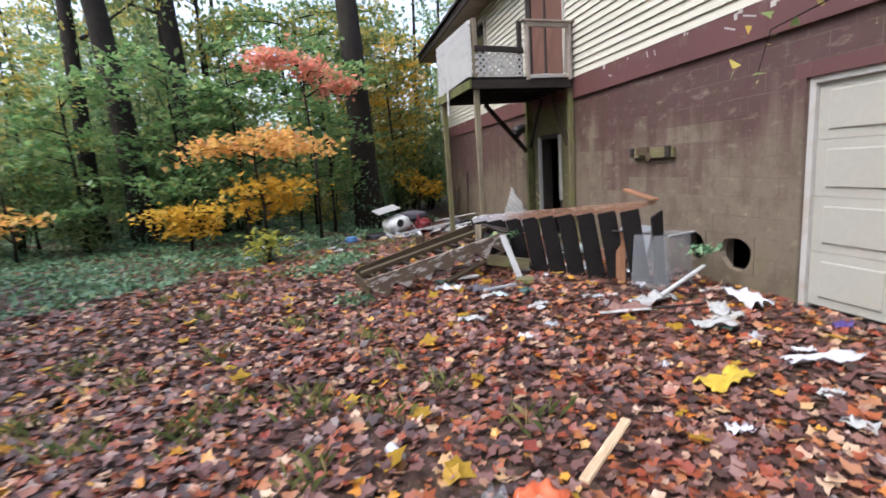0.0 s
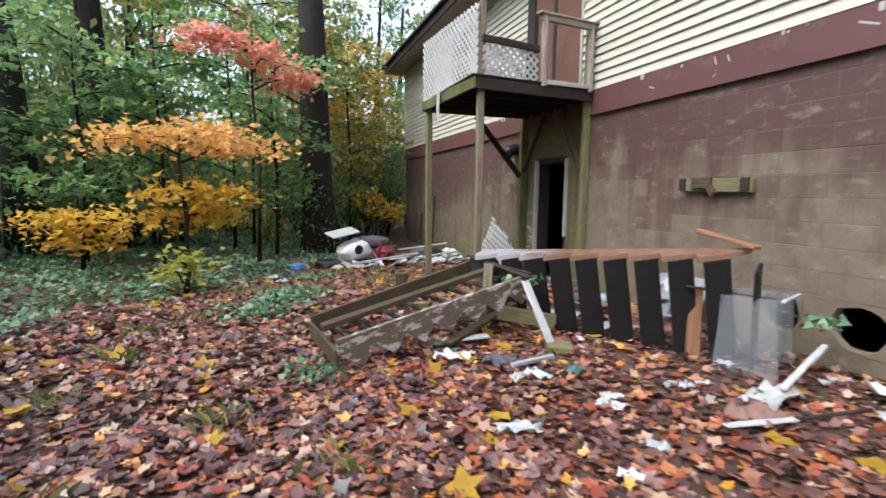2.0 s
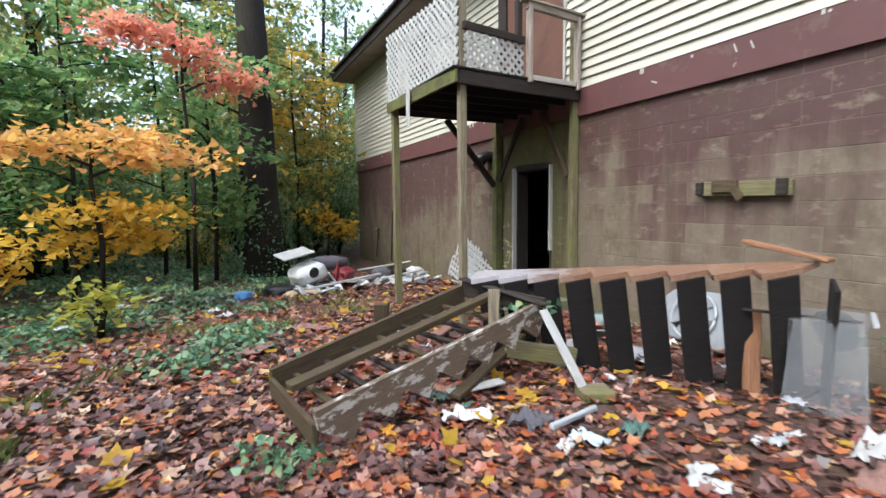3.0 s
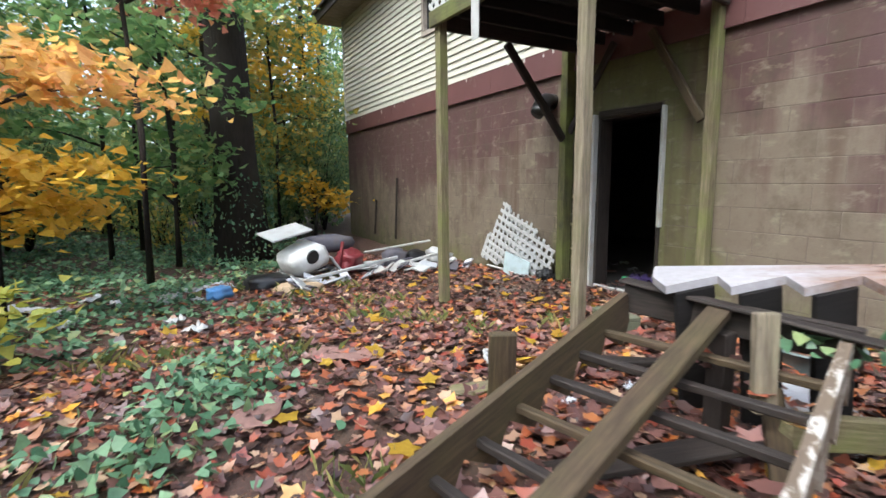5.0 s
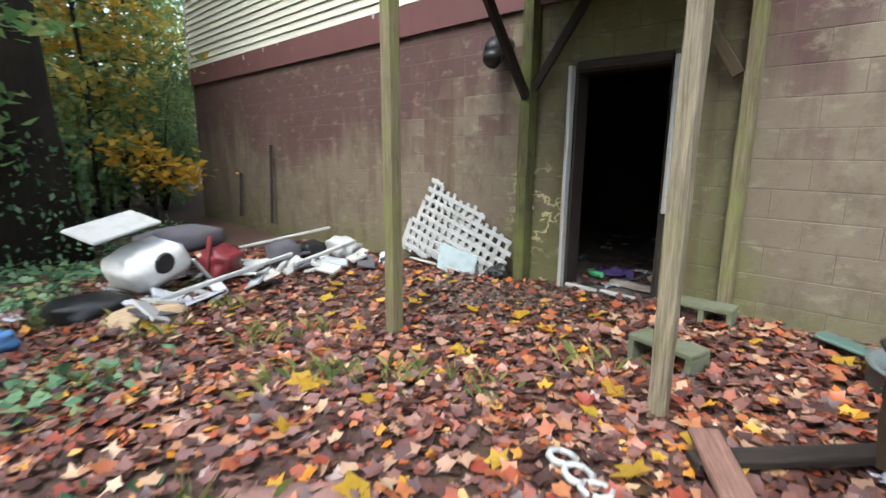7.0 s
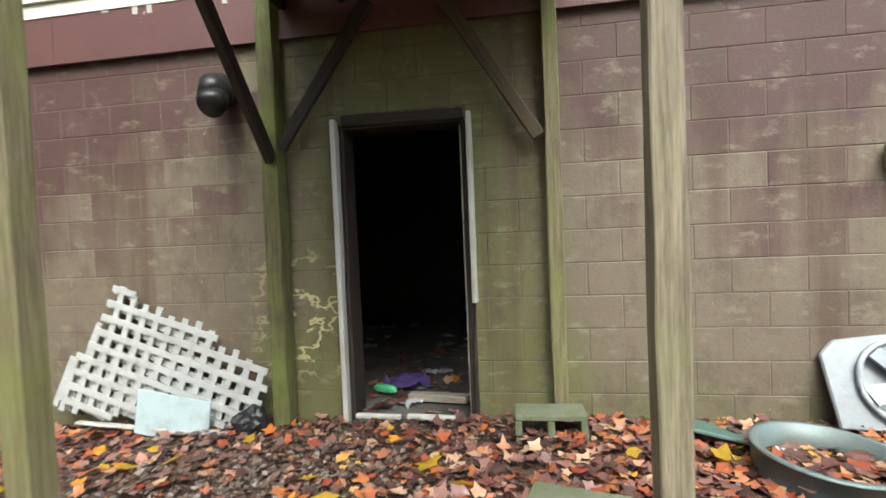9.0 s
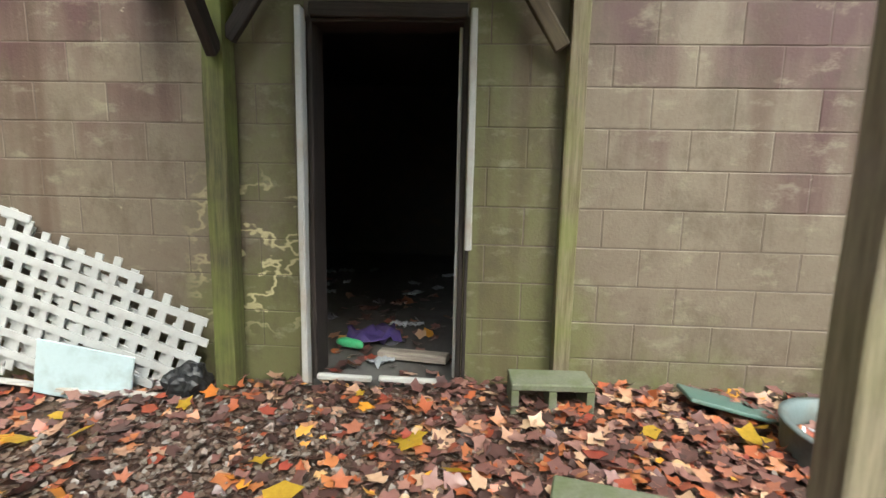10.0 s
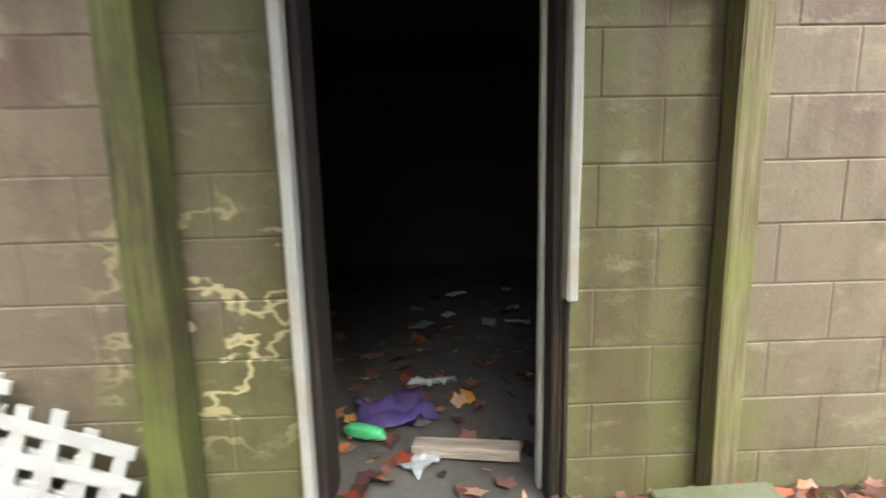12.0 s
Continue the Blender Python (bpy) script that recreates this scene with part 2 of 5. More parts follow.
M_WHITE = simple("white_plastic", (0.40, 0.405, 0.395), 0.45, vary=0.12, dirty=0.3)
M_SEAT = simple("bright_white_plastic", (0.68, 0.68, 0.66), 0.4, vary=0.1, dirty=0.25)
M_TRIM = simple("white_trim_paint", (0.39, 0.385, 0.36), 0.5, vary=0.12, scale=5, dirty=0.5, dirt=(0.30, 0.22, 0.13))
M_CREAM = simple("cream_garage_paint", (0.33, 0.325, 0.285), 0.45, vary=0.1, scale=2, dirty=0.25, dirt=(0.40, 0.35, 0.24))
M_BLUEGREY = simple("blue_grey_panel", (0.42, 0.52, 0.54), 0.4, vary=0.08)
M_BLACK = simple("black_plastic", (0.012, 0.012, 0.013), 0.4, dirty=0.1)
M_GREY = simple("grey_plastic", (0.33, 0.35, 0.37), 0.5, vary=0.12)
M_METAL = simple("dull_metal", (0.27, 0.29, 0.31), 0.45, 0.35, vary=0.15)
M_RIM = simple("green_grey_metal", (0.15, 0.19, 0.19), 0.5, 0.3)
M_CBLOCK = simple("mossy_concrete", (0.13, 0.135, 0.09), 0.9, vary=0.4, scale=8, dirt=(0.07, 0.09, 0.03), dirty=0.7)
M_CONC = simple("damp_concrete", (0.10, 0.094, 0.088), 0.75, vary=0.4, scale=2.5, dirt=(0.05, 0.045, 0.04), dirty=0.8)
# the basement's dimness is put into this base colour
M_DIMWALL = simple("dimmed_basement_wall", (0.07, 0.065, 0.065), 0.9)
M_RED_P = simple("red_plastic", (0.16, 0.02, 0.025), 0.45)
M_BLUE = simple("blue_plastic", (0.12, 0.30, 0.60), 0.4)
M_PURPLE = simple("purple_cloth", (0.065, 0.04, 0.17), 0.8)
M_TEAL = simple("green_plastic", (0.10, 0.50, 0.22), 0.35)
M_DKGREEN = simple("dark_green_board", (0.07, 0.13, 0.11), 0.5)
M_CUSHION = simple("grey_fabric", (0.085, 0.08, 0.095), 0.9, vary=0.4)
M_SHEET = simple("wet_white_sheet", (0.55, 0.57, 0.62), 0.22, vary=0.15, scale=4, dirty=0.5, dirt=(0.32, 0.24, 0.18))
M_YCLOTH = simple("yellow_cloth", (0.52, 0.37, 0.04), 0.7)
M_OCLOTH = simple("orange_plastic_bag", (0.62, 0.13, 0.05), 0.45)
M_ROOF = simple("dark_shingle", (0.035, 0.03, 0.03), 0.9)
M_PANE = simple("dark_window_glass", (0.02, 0.025, 0.03), 0.08, dirty=0.1)
M_BRICKPAVER = simple("old_paver", (0.22, 0.12, 0.10), 0.85, vary=0.4)


def peel_paint():
    k = Mat("peeling_white_paint", 0.7)
    g = k.noise(3, 6, 0.7, k.map((2.5, 16, 16)))
    w = k.mix(g, (0.06, 0.042, 0.028), (0.17, 0.125, 0.085))
    p = k.noise(7, 6, 0.72, k.map((0.8, 2, 2)))
    c = k.mix(k.ramp(p, [(0.52, 0.0), (0.56, 0.85)]), w, (0.46, 0.43, 0.39))
    k.bump(p, 0.5, 0.004)
    return k.done(c)


M_PEEL = peel_paint()


def tote_plastic():
    k = Mat("clear_plastic", 0.25)
    k.b.inputs["Alpha"].default_value = 0.17
    n = k.noise(9, 4)
    return k.done(k.mix(n, (0.28, 0.30, 0.32), (0.42, 0.44, 0.46)))


M_TOTE = tote_plastic()


# ---- builders ----
def link_mesh(name, verts, faces, mat, smooth=False):
    me = bpy.data.meshes.new(name)
    me.from_pydata([tuple(v) for v in verts], [], [tuple(f) for f in faces])
    me.update()
    if smooth:
        me.polygons.foreach_set("use_smooth", [True] * len(me.polygons))
    if mat:
        me.materials.append(mat)
    return me


def part(name, bm, material, parent, label="", at=None):
    """Links a bmesh as one mesh object under a thing or a part; at: its pose in the world."""
    me = bpy.data.meshes.new(name)
    bm.normal_update()
    bm.to_mesh(me)
    bm.free()
    me.materials.append(material)
    return put(name, me, parent, label, at)


def put(name, me, parent=None, label="", at=None):
    ob = new(name, me)
    at = at or Matrix.Identity(4)
    if parent is not None:
        base = Matrix.Identity(4)
        chain = []
        q = parent
        while q is not None:
            chain.append(q.matrix_basis.copy())
            q = q.parent
        for k in reversed(chain):
            base = base @ k
        ob.parent = parent
        ob.matrix_basis = base.inverted() @ at
    else:
        ob.matrix_basis = at
    return tagged(ob, label)


def thing(name, x, y, z, label, category, group="", kind="", turn=0.0):
    ob = new(name)
    ob.empty_display_size = 0.1
    ob.matrix_basis = pose(x, y, z, 0, 0, turn)
    return tagged(ob, label, category, group, kind)


def box_bm(sx, sy, sz, bevel=0.004, rough=0.0, cuts=0):
    bm = bmesh.new()
    bmesh.ops.create_cube(bm, size=1.0)
    bmesh.ops.scale(bm, vec=(sx, sy, sz), verts=bm.verts)
    if cuts:
        edges = [e for e in bm.edges if abs((e.verts[0].co - e.verts[1].co).normalized().x) > 0.9]
        bmesh.ops.subdivide_edges(bm, edges=edges, cuts=cuts)
    if bevel:
        bmesh.ops.bevel(bm, geom=[e for e in bm.edges if len(e.link_faces) == 2 and e.calc_face_angle(0) > 0.5], offset=min(bevel, 0.3 * min(sx, sy, sz)), segments=1, affect="EDGES")
    if rough:
        for v in bm.verts:
            v.co += Vector((0, random.uniform(-rough, rough), random.uniform(-rough, rough)))
    return bm


def along(p0, p1, roll=0.0):
    """A pose at the middle of p0 and p1 whose x axis runs from one to the other."""
    p0, p1 = Vector(p0), Vector(p1)
    d = (p1 - p0).normalized()
    side = Vector((0, 0, 1)).cross(d)
    if side.length < 0.05:
        side = Vector((0, 1, 0))
    side.normalize()
    up = d.cross(side)
    m = Matrix((d, side, up)).transposed().to_4x4()
    m.translation = (p0 + p1) / 2
    return m @ pose(0, 0, 0, roll, 0, 0)


def beam(name, p0, p1, w, h, mat, parent=None, label="", roll=0.0, bevel=0.006, rough=0.002, cuts=4):
    """A piece of timber from p0 to p1, w wide and h high."""
    n = (Vector(p1) - Vector(p0)).length
    return part(name, box_bm(n, w, h, bevel, rough, cuts), mat, parent, label, along(p0, p1, roll))


def lone(ob, label, category, group="", kind=""):
    return tagged(ob, label, category, group, kind)


def slab(name, x0, x1, y0, y1, z0, z1, mat, parent=None, label=""):
    bm = box_bm(x1 - x0, y1 - y0, z1 - z0, 0)
    return part(name, bm, mat, parent, label, Matrix.Translation(((x0 + x1) / 2, (y0 + y1) / 2, (z0 + z1) / 2)))


def prism(points, depth):
    """A plate of thickness depth, whose outline is given in local x and z."""
    bm = bmesh.new()
    a = [bm.verts.new((x, -depth / 2, z)) for x, z in points]
    b = [bm.verts.new((x, depth / 2, z)) for x, z in points]
    bm.faces.new(a)
    bm.faces.new(b[::-1])
    for i in range(len(a)):
        j = (i + 1) % len(a)
        bm.faces.new((a[j], a[i], b[i], b[j]))
    bmesh.ops.recalc_face_normals(bm, faces=bm.faces)
    return bm


def tube_mesh(name, pts, radii, mat, sides=10):
    """A tapering tube along a line of points."""
    vs, fs = [], []
    for i, p in enumerate(pts):
        p = Vector(p)
        q = Vector(pts[min(i + 1, len(pts) - 1)]) - Vector(pts[max(i - 1, 0)])
        rot = q.to_track_quat("Z", "Y")
        for k in range(sides):
            a = 2 * math.pi * k / sides
            r = radii[i] * (1 + 0.06 * math.sin(3 * a + i))
            vs.append(p + rot @ Vector((r * math.cos(a), r * math.sin(a), 0)))
    for i in range(len(pts) - 1):
        for k in range(sides):
            j = (k + 1) % sides
            fs.append((i * sides + k, i * sides + j, (i + 1) * sides + j, (i + 1) * sides + k))
    fs.append(tuple(range(sides))[::-1])
    fs.append(tuple(range((len(pts) - 1) * sides, len(pts) * sides)))
    return link_mesh(name, vs, fs, mat, True)


RNG = np.random.default_rng(7)


def leaf_mesh(name, places, size, mat, flat=0.0, outline=None, lift=0.2, squash=1.0):
    """Many separate leaves at the given places. flat: 1 lies level, 0 turns freely. outline: radii of the leaf's edge points."""
    places = np.asarray(places, float)
    n = len(places)
    if outline is None:
        outline = [1.0, 0.42, 0.55, 0.42]
    k = len(outline)
    ang = np.arange(k) / k * 2 * np.pi
    shape = np.stack([np.cos(ang) * outline, np.sin(ang) * np.asarray(outline), np.zeros(k)], 1)
    shape = np.vstack([[0, 0, 0], shape]) if k > 5 else shape
    m = len(shape)
    s = size * RNG.uniform(0.5, 1.5, n)
    yaw = RNG.uniform(0, 2 * np.pi, n)
    tilt = RNG.normal(0, 1, n) * (1 - flat) * 1.1 + RNG.normal(0, 0.22, n)
    roll = RNG.normal(0, 1, n) * (1 - flat) * 0.9 + RNG.normal(0, 0.22, n)
    loc = shape[None] * s[:, None, None]
    if k > 5:
        loc[:, 1:, :2] *= RNG.uniform(0.72, 1.22, (n, k, 1))
        curl = RNG.uniform(-0.3, 1.0, n) * lift
        loc[:, 1:, 2] += (np.linalg.norm(loc[:, 1:, :2], axis=2) * curl[:, None]) * RNG.uniform(0.2, 1.6, (n, k))
    cy, sy, ct, st, cr, sr = np.cos(yaw), np.sin(yaw), np.cos(tilt), np.sin(tilt), np.cos(roll), np.sin(roll)
    x, y, z = loc[..., 0], loc[..., 1] * squash, loc[..., 2]
    y, z = y * cr[:, None] - z * sr[:, None], y * sr[:, None] + z * cr[:, None]
    x, z = x * ct[:, None] - z * st[:, None], x * st[:, None] + z * ct[:, None]
    x, y = x * cy[:, None] - y * sy[:, None], x * sy[:, None] + y * cy[:, None]
    v = (np.stack([x, y, z], 2) + places[:, None]).reshape(-1, 3)
    me = bpy.data.meshes.new(name)
    if k > 5:
        tri = np.array([[0, 1 + i, 1 + (i + 1) % k] for i in range(k)])
    else:
        tri = np.array([[0, 1, 2], [0, 2, 3]])
    f = (tri[None] + (np.arange(n) * m)[:, None, None]).reshape(-1, 3)
    me.vertices.add(len(v))
    me.vertices.foreach_set("co", v.ravel())
    me.loops.add(f.size)
    me.loops.foreach_set("vertex_index", f.ravel().astype(np.int32))
    me.polygons.add(len(f))
    me.polygons.foreach_set("loop_start", (np.arange(len(f)) * 3).astype(np.int32))
    me.update(calc_edges=True)
    me.materials.append(mat)
    return me


MAPLE = [1.0, 0.58, 0.86, 0.52, 0.72, 0.40, 0.72, 0.52, 0.86, 0.58]


def ground_z(x, y):
    x, y = np.asarray(x, float), np.asarray(y, float)
    z = 0.018 * np.sin(1.7 * x + 0.6 * y) + 0.014 * np.sin(2.9 * y - 1.1 * x) + 0.008 * np.sin(6.1 * x) * np.sin(5.3 * y)
    z = z - 0.20 * np.clip((y - 8.8) / 5, 0, 1) + 0.25 * np.clip((-x - 3) / 6, 0, 1)
    far = np.clip((np.hypot(x, y - 8) - 14) / 25, 0, 1)
    z = z + far * (0.35 * np.sin(0.21 * x + 1) + 0.35 * np.sin(0.17 * y))
    wall = np.clip((4.4 - x) / 0.5, 0, 1)
    z = np.where(y < 9, z * (0.25 + 0.75 * wall), z)
    inside = (x > 4.78) & (y < 18.3) & (y > -8)
    return np.where(inside, -0.25, z)


def on_ground(x, y, up=0.0):
    return (x, y, float(ground_z(x, y)) + up)


# ---- ground ----
def axis_steps(lo, hi, near_lo, near_hi, fine, n_out):
    mid = np.arange(near_lo, near_hi, fine)
    a = near_lo - (np.linspace(1, 0, n_out, endpoint=False) ** 2.2) * (near_lo - lo)
    b = near_hi + (np.linspace(0, 1, n_out) ** 2.2) * (hi - near_hi)
    return np.concatenate([a, mid, b])


gx = axis_steps(-220, 220, -7, 5.2, 0.15, 34)
gy = axis_steps(-200, 240, 0, 19, 0.15, 34)
GX, GY = np.meshgrid(gx, gy)
GZ = ground_z(GX, GY)
gv = np.stack([GX, GY, GZ], 2).reshape(-1, 3)
w = len(gx)
gf = [(j * w + i, j * w + i + 1, (j + 1) * w + i + 1, (j + 1) * w + i) for j in range(len(gy) - 1) for i in range(w - 1)]
ground = new("ground", link_mesh("ground", gv, gf, M_SOIL, True))
tagged(ground, "dark damp soil under fallen leaves", "ground", kind="structure")

# ---- house shell ----
WX = 4.75
Y0, Y1 = -6.0, 19.0
COURSE, FOOT, TOPZ = 0.2032, -0.4514, 2.51
OPEN = [(9.38, 10.22, -0.5, 1.91), (1.80, 4.56, -0.5, 2.05), (5.05, 5.52, 0.158, 0.565), (5.72, 6.10, 0.158, 0.565)]


def cut_spans(a, b, z0, z1):
    """What is left of the stretch a to b at the heights z0 to z1 outside the openings."""
    spans = [(a, b)]
    for oa, ob, oz0, oz1 in OPEN:
        if z1 > oz0 + 0.01 and z0 < oz1 - 0.01:
            nxt = []
            for p, q in spans:
                if oa > p:
                    nxt.append((p, min(q, oa)))
                if ob < q:
                    nxt.append((max(p, ob), q))
            spans = [(p, q) for p, q in nxt if q - p > 0.02]
    return spans


wall_west = thing("wall_west", WX, 9, 0, "maroon painted concrete block wall, faded and stained green", "wall", kind="structure")
levels = sorted({-0.46, TOPZ, *[z for o in OPEN for z in o[2:]]})
for z0, z1 in zip(levels, levels[1:]):
    for a, b in cut_spans(Y0, Y1, z0, z1):
        slab("wall_core", WX + 0.0025, WX + 0.2, a, b, z0, z1, M_MORTAR, wall_west)
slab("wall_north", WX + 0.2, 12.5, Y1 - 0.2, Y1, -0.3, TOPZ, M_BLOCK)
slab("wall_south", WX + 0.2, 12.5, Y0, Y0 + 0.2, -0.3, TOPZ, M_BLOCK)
# inner walls and ceiling coloured dark for the unlit room behind the doorway
slab("wall_east", 12.3, 12.5, Y0 + 0.2, Y1 - 0.2, -0.3, TOPZ, M_DIMWALL)
slab("wall_inner", 9.2, 9.3, Y0 + 0.2, Y1 - 0.2, -0.05, TOPZ, M_DIMWALL)
slab("wall_garage", WX + 0.2, 9.2, 4.75, 4.9, -0.05, TOPZ, M_DIMWALL)
slab("floor", WX + 0.02, 12.3, Y0 + 0.2, Y1 - 0.2, -0.25, -0.03, M_CONC)
slab("ceiling", WX + 0.2, 12.3, Y0 + 0.2, Y1 - 0.2, TOPZ - 0.15, TOPZ - 0.002, M_DIMWALL)
for o in scene.objects:
    if o.name in ("wall_north", "wall_south", "wall_east", "wall_inner", "wall_garage"):
        tagged(o, "concrete block wall of the basement", "wall", kind="structure")
tagged(bpy.data.objects["floor"], "dirty damp concrete basement floor", "floor", kind="structure")
tagged(bpy.data.objects["ceiling"], "basement ceiling with its dimness put in the colour", "ceiling", kind="structure")

# band of painted timber above the blocks
band = thing("trim", WX, 9, TOPZ, "maroon painted rim board with chipped white paint", "trim", kind="structure")
y = Y0
while y < Y1 - 0.1:
    n = min(3.66, Y1 - y)
    slab("rim_board", WX - 0.035, WX + 0.1, y + 0.002, y + n - 0.002, TOPZ, 2.85, M_BAND, band)
    slab("drip_edge", WX - 0.05, WX - 0.035, y + 0.002, y + n - 0.002, TOPZ - 0.012, TOPZ + 0.02, M_BAND, band)
    y += n

rr = random.Random(77)
for i in range(30):
    y = rr.uniform(3.0, Y1)
    z = 2.85 - rr.uniform(0.0, 0.05)
    slab("paint_chip", WX - 0.0385, WX - 0.035, y, y + rr.uniform(0.02, 0.06), z - rr.uniform(0.02, 0.07), z, M_TRIM, band)
for y, z, dy, dz in ((5.1, 2.72, 0.16, 0.05), (5.35, 2.66, 0.14, 0.06), (4.3, 2.74, 0.2, -0.07), (6.6, 2.70, 0.03, 0.07), (6.75, 2.71, 0.03, 0.08), (4.05, 2.66, 0.16, 0.04), (7.6, 2.64, 0.07, 0.03)):
    beam("paint_scrape", (WX - 0.0365, y, z), (WX - 0.0365, y + dy, z + dz), 0.004, 0.014, M_TRIM, band, bevel=0, cuts=0)

# upper storey with lapped siding
upper = thing("wall_upper", WX, 9, 2.85, "cream vinyl lap siding on the upper storey", "wall", kind="structure")
slab("sheathing", WX + 0.02, WX + 0.15, Y0, Y1, 2.85, 5.41, M_SIDING, upper)
slab("gable_end", WX + 0.15, 12.5, Y1 - 0.15, Y1, 2.85, 5.41, M_SIDING, upper)
SIDE_OPEN = [(9.05, 10.6, 2.71, 4.96), (13.35, 14.4, 3.89, 5.11)]
LAP = 0.115
for i in range(22):
    z0 = 2.84 + i * LAP
    spans = [(Y0, Y1)]
    for a, b, c, d in SIDE_OPEN:
        if z0 + LAP > c and z0 < d:
            spans = [(p, q) for s in spans for p, q in ((s[0], min(s[1], a)), (max(s[0], b), s[1])) if q - p > 0.05]
    for a, b in spans:
        bm = prism([(-0.042, 0), (-0.012, LAP + 0.01), (0.018, LAP + 0.01), (0.018, 0)], b - a)
        part("siding_board", bm, M_SIDING, upper, at=Matrix.Translation((WX, (a + b) / 2, z0)))
slab("corner_post", WX - 0.055, WX + 0.03, Y1 - 0.02, Y1 + 0.03, 2.84, 5.41, M_SIDING, upper)

# roof edge
roof = thing("roof", WX, 9, 5.41, "dark shingled roof with a brown eave", "roof", kind="structure")
slab("soffit", WX - 0.6, WX + 0.1, Y0 - 0.4, Y1 + 0.5, 5.37, 5.41, M_GREYWOOD, roof)
slab("fascia", WX - 0.64, WX - 0.6, Y0 - 0.4, Y1 + 0.5, 5.35, 5.59, M_DARKWOOD, roof)
bm = prism([(-0.72, 0.0), (3.9, 1.7), (8.6, 0.0), (8.6, 0.06), (3.9, 1.78), (-0.72, 0.06)], Y1 - Y0 + 1.0)
part("roof_deck", bm, M_ROOF, roof, at=Matrix.Translation((WX, (Y0 + Y1) / 2, 5.55)))

# upper window
win = thing("window_1", WX, 13.9, 3.89, "dark upper window with brown frame", "window", kind="structure")
slab("pane", WX + 0.0, WX + 0.018, 13.4, 14.35, 3.93, 5.07, M_PANE, win)
for a, b, c, d in ((13.3, 13.38, 3.83, 5.15), (14.37, 14.45, 3.83, 5.15), (13.38, 14.37, 3.83, 3.91), (13.38, 14.37, 5.07, 5.15), (13.38, 14.37, 4.47, 4.52)):
    slab("window_frame", WX - 0.07, WX + 0.02, a, b, c, d, M_GREYWOOD, win)

# boarded upper door behind the porch
bdoor = thing("door_1", WX, 9.8, 2.81, "brown boarded upper door above the porch", "door", kind="structure")
slab("panel", WX - 0.06, WX + 0.0, 9.08, 9.72, 2.79, 4.91, M_PLY, bdoor)
slab("panel", WX - 0.055, WX + 0.0, 9.80, 10.38, 2.79, 4.91, M_PLY, bdoor)
slab("batten", WX - 0.075, WX + 0.0, 9.722, 9.798, 2.79, 4.91, M_DARKWOOD, bdoor)
slab("jamb", WX - 0.09, WX + 0.0, 10.382, 10.60, 2.76, 4.96, M_DARKWOOD, bdoor)
slab("jamb", WX - 0.06, WX + 0.0, 9.04, 9.078, 2.76, 4.96, M_TRIM, bdoor)

# garage door
gar = thing("door_2", WX + 0.1, 3.0, 0, "cream panelled garage door, dirty at the foot", "garage door", kind="structure")
for i in range(4):
    z0 = 0.02 + i * 0.497
    slab("section", WX + 0.06, WX + 0.1, 1.86, 4.50, z0, z0 + 0.493, M_CREAM, gar)
    for j in range(4):
        ya = 1.965 + j * 0.635
        bm = box_bm(0.024, 0.53, 0.33, 0.011)
        part("raised_panel", bm, M_CREAM, gar, at=Matrix.Translation((WX + 0.056, ya + 0.26, z0 + 0.247)))
slab("side_trim", WX + 0.02, WX + 0.12, 4.502, 4.56, -0.02, 2.05, M_TRIM, gar)
slab("side_trim", WX + 0.02, WX + 0.12, 1.80, 1.858, -0.02, 2.05, M_TRIM, gar)
slab("head_trim", WX + 0.02, WX + 0.12, 1.86, 4.50, 1.995, 2.05, M_TRIM, gar)
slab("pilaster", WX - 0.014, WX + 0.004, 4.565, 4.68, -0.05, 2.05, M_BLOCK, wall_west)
slab("lintel", WX - 0.012, WX + 0.004, 1.4, 4.68, 2.052, 2.18, M_BAND, wall_west)

# basement doorway
dw = thing("door_3", WX, 9.8, 0, "open basement doorway with chipped white trim", "doorway", kind="structure")
beam("left_casing", (WX - 0.02, 10.24, -0.09), (WX - 0.02, 10.235, 1.95), 0.085, 0.035, M_TRIM, dw, roll=90)
beam("right_casing", (WX - 0.02, 9.355, 0.74), (WX - 0.02, 9.355, 1.94), 0.06, 0.035, M_TRIM, dw, roll=90)
beam("rotten_casing", (WX - 0.0, 9.365, -0.03), (WX - 0.0, 9.365, 0.74), 0.05, 0.02, M_DARKWOOD, dw, "rotted bare wood", roll=90)
beam("head_casing", (WX - 0.012, 9.39, 1.935), (WX - 0.012, 10.19, 1.945), 0.03, 0.07, M_DARKWOOD, dw)
beam("jamb", (WX + 0.1, 10.2, -0.03), (WX + 0.1, 10.2, 1.92), 0.03, 0.2, M_DARKWOOD, dw, roll=0)
beam("jamb", (WX + 0.1, 9.395, -0.03), (WX + 0.1, 9.395, 1.92), 0.03, 0.2, M_DARKWOOD, dw, roll=0)
beam("door_stop", (WX + 0.12, 9.42, -0.03), (WX + 0.12, 9.42, 1.9), 0.02, 0.05, M_TRIM, dw, roll=0)
beam("head_jamb", (WX + 0.1, 9.38, 1.90), (WX + 0.1, 10.22, 1.90), 0.2, 0.02, M_DARKWOOD, dw)
beam("sill", (WX - 0.03, 9.47, 0.0), (WX - 0.03, 9.83, 0.005), 0.035, 0.03, M_TRIM, dw)
beam("sill", (WX - 0.03, 9.87, 0.0), (WX - 0.02, 10.18, 0.0), 0.035, 0.03, M_TRIM, dw)


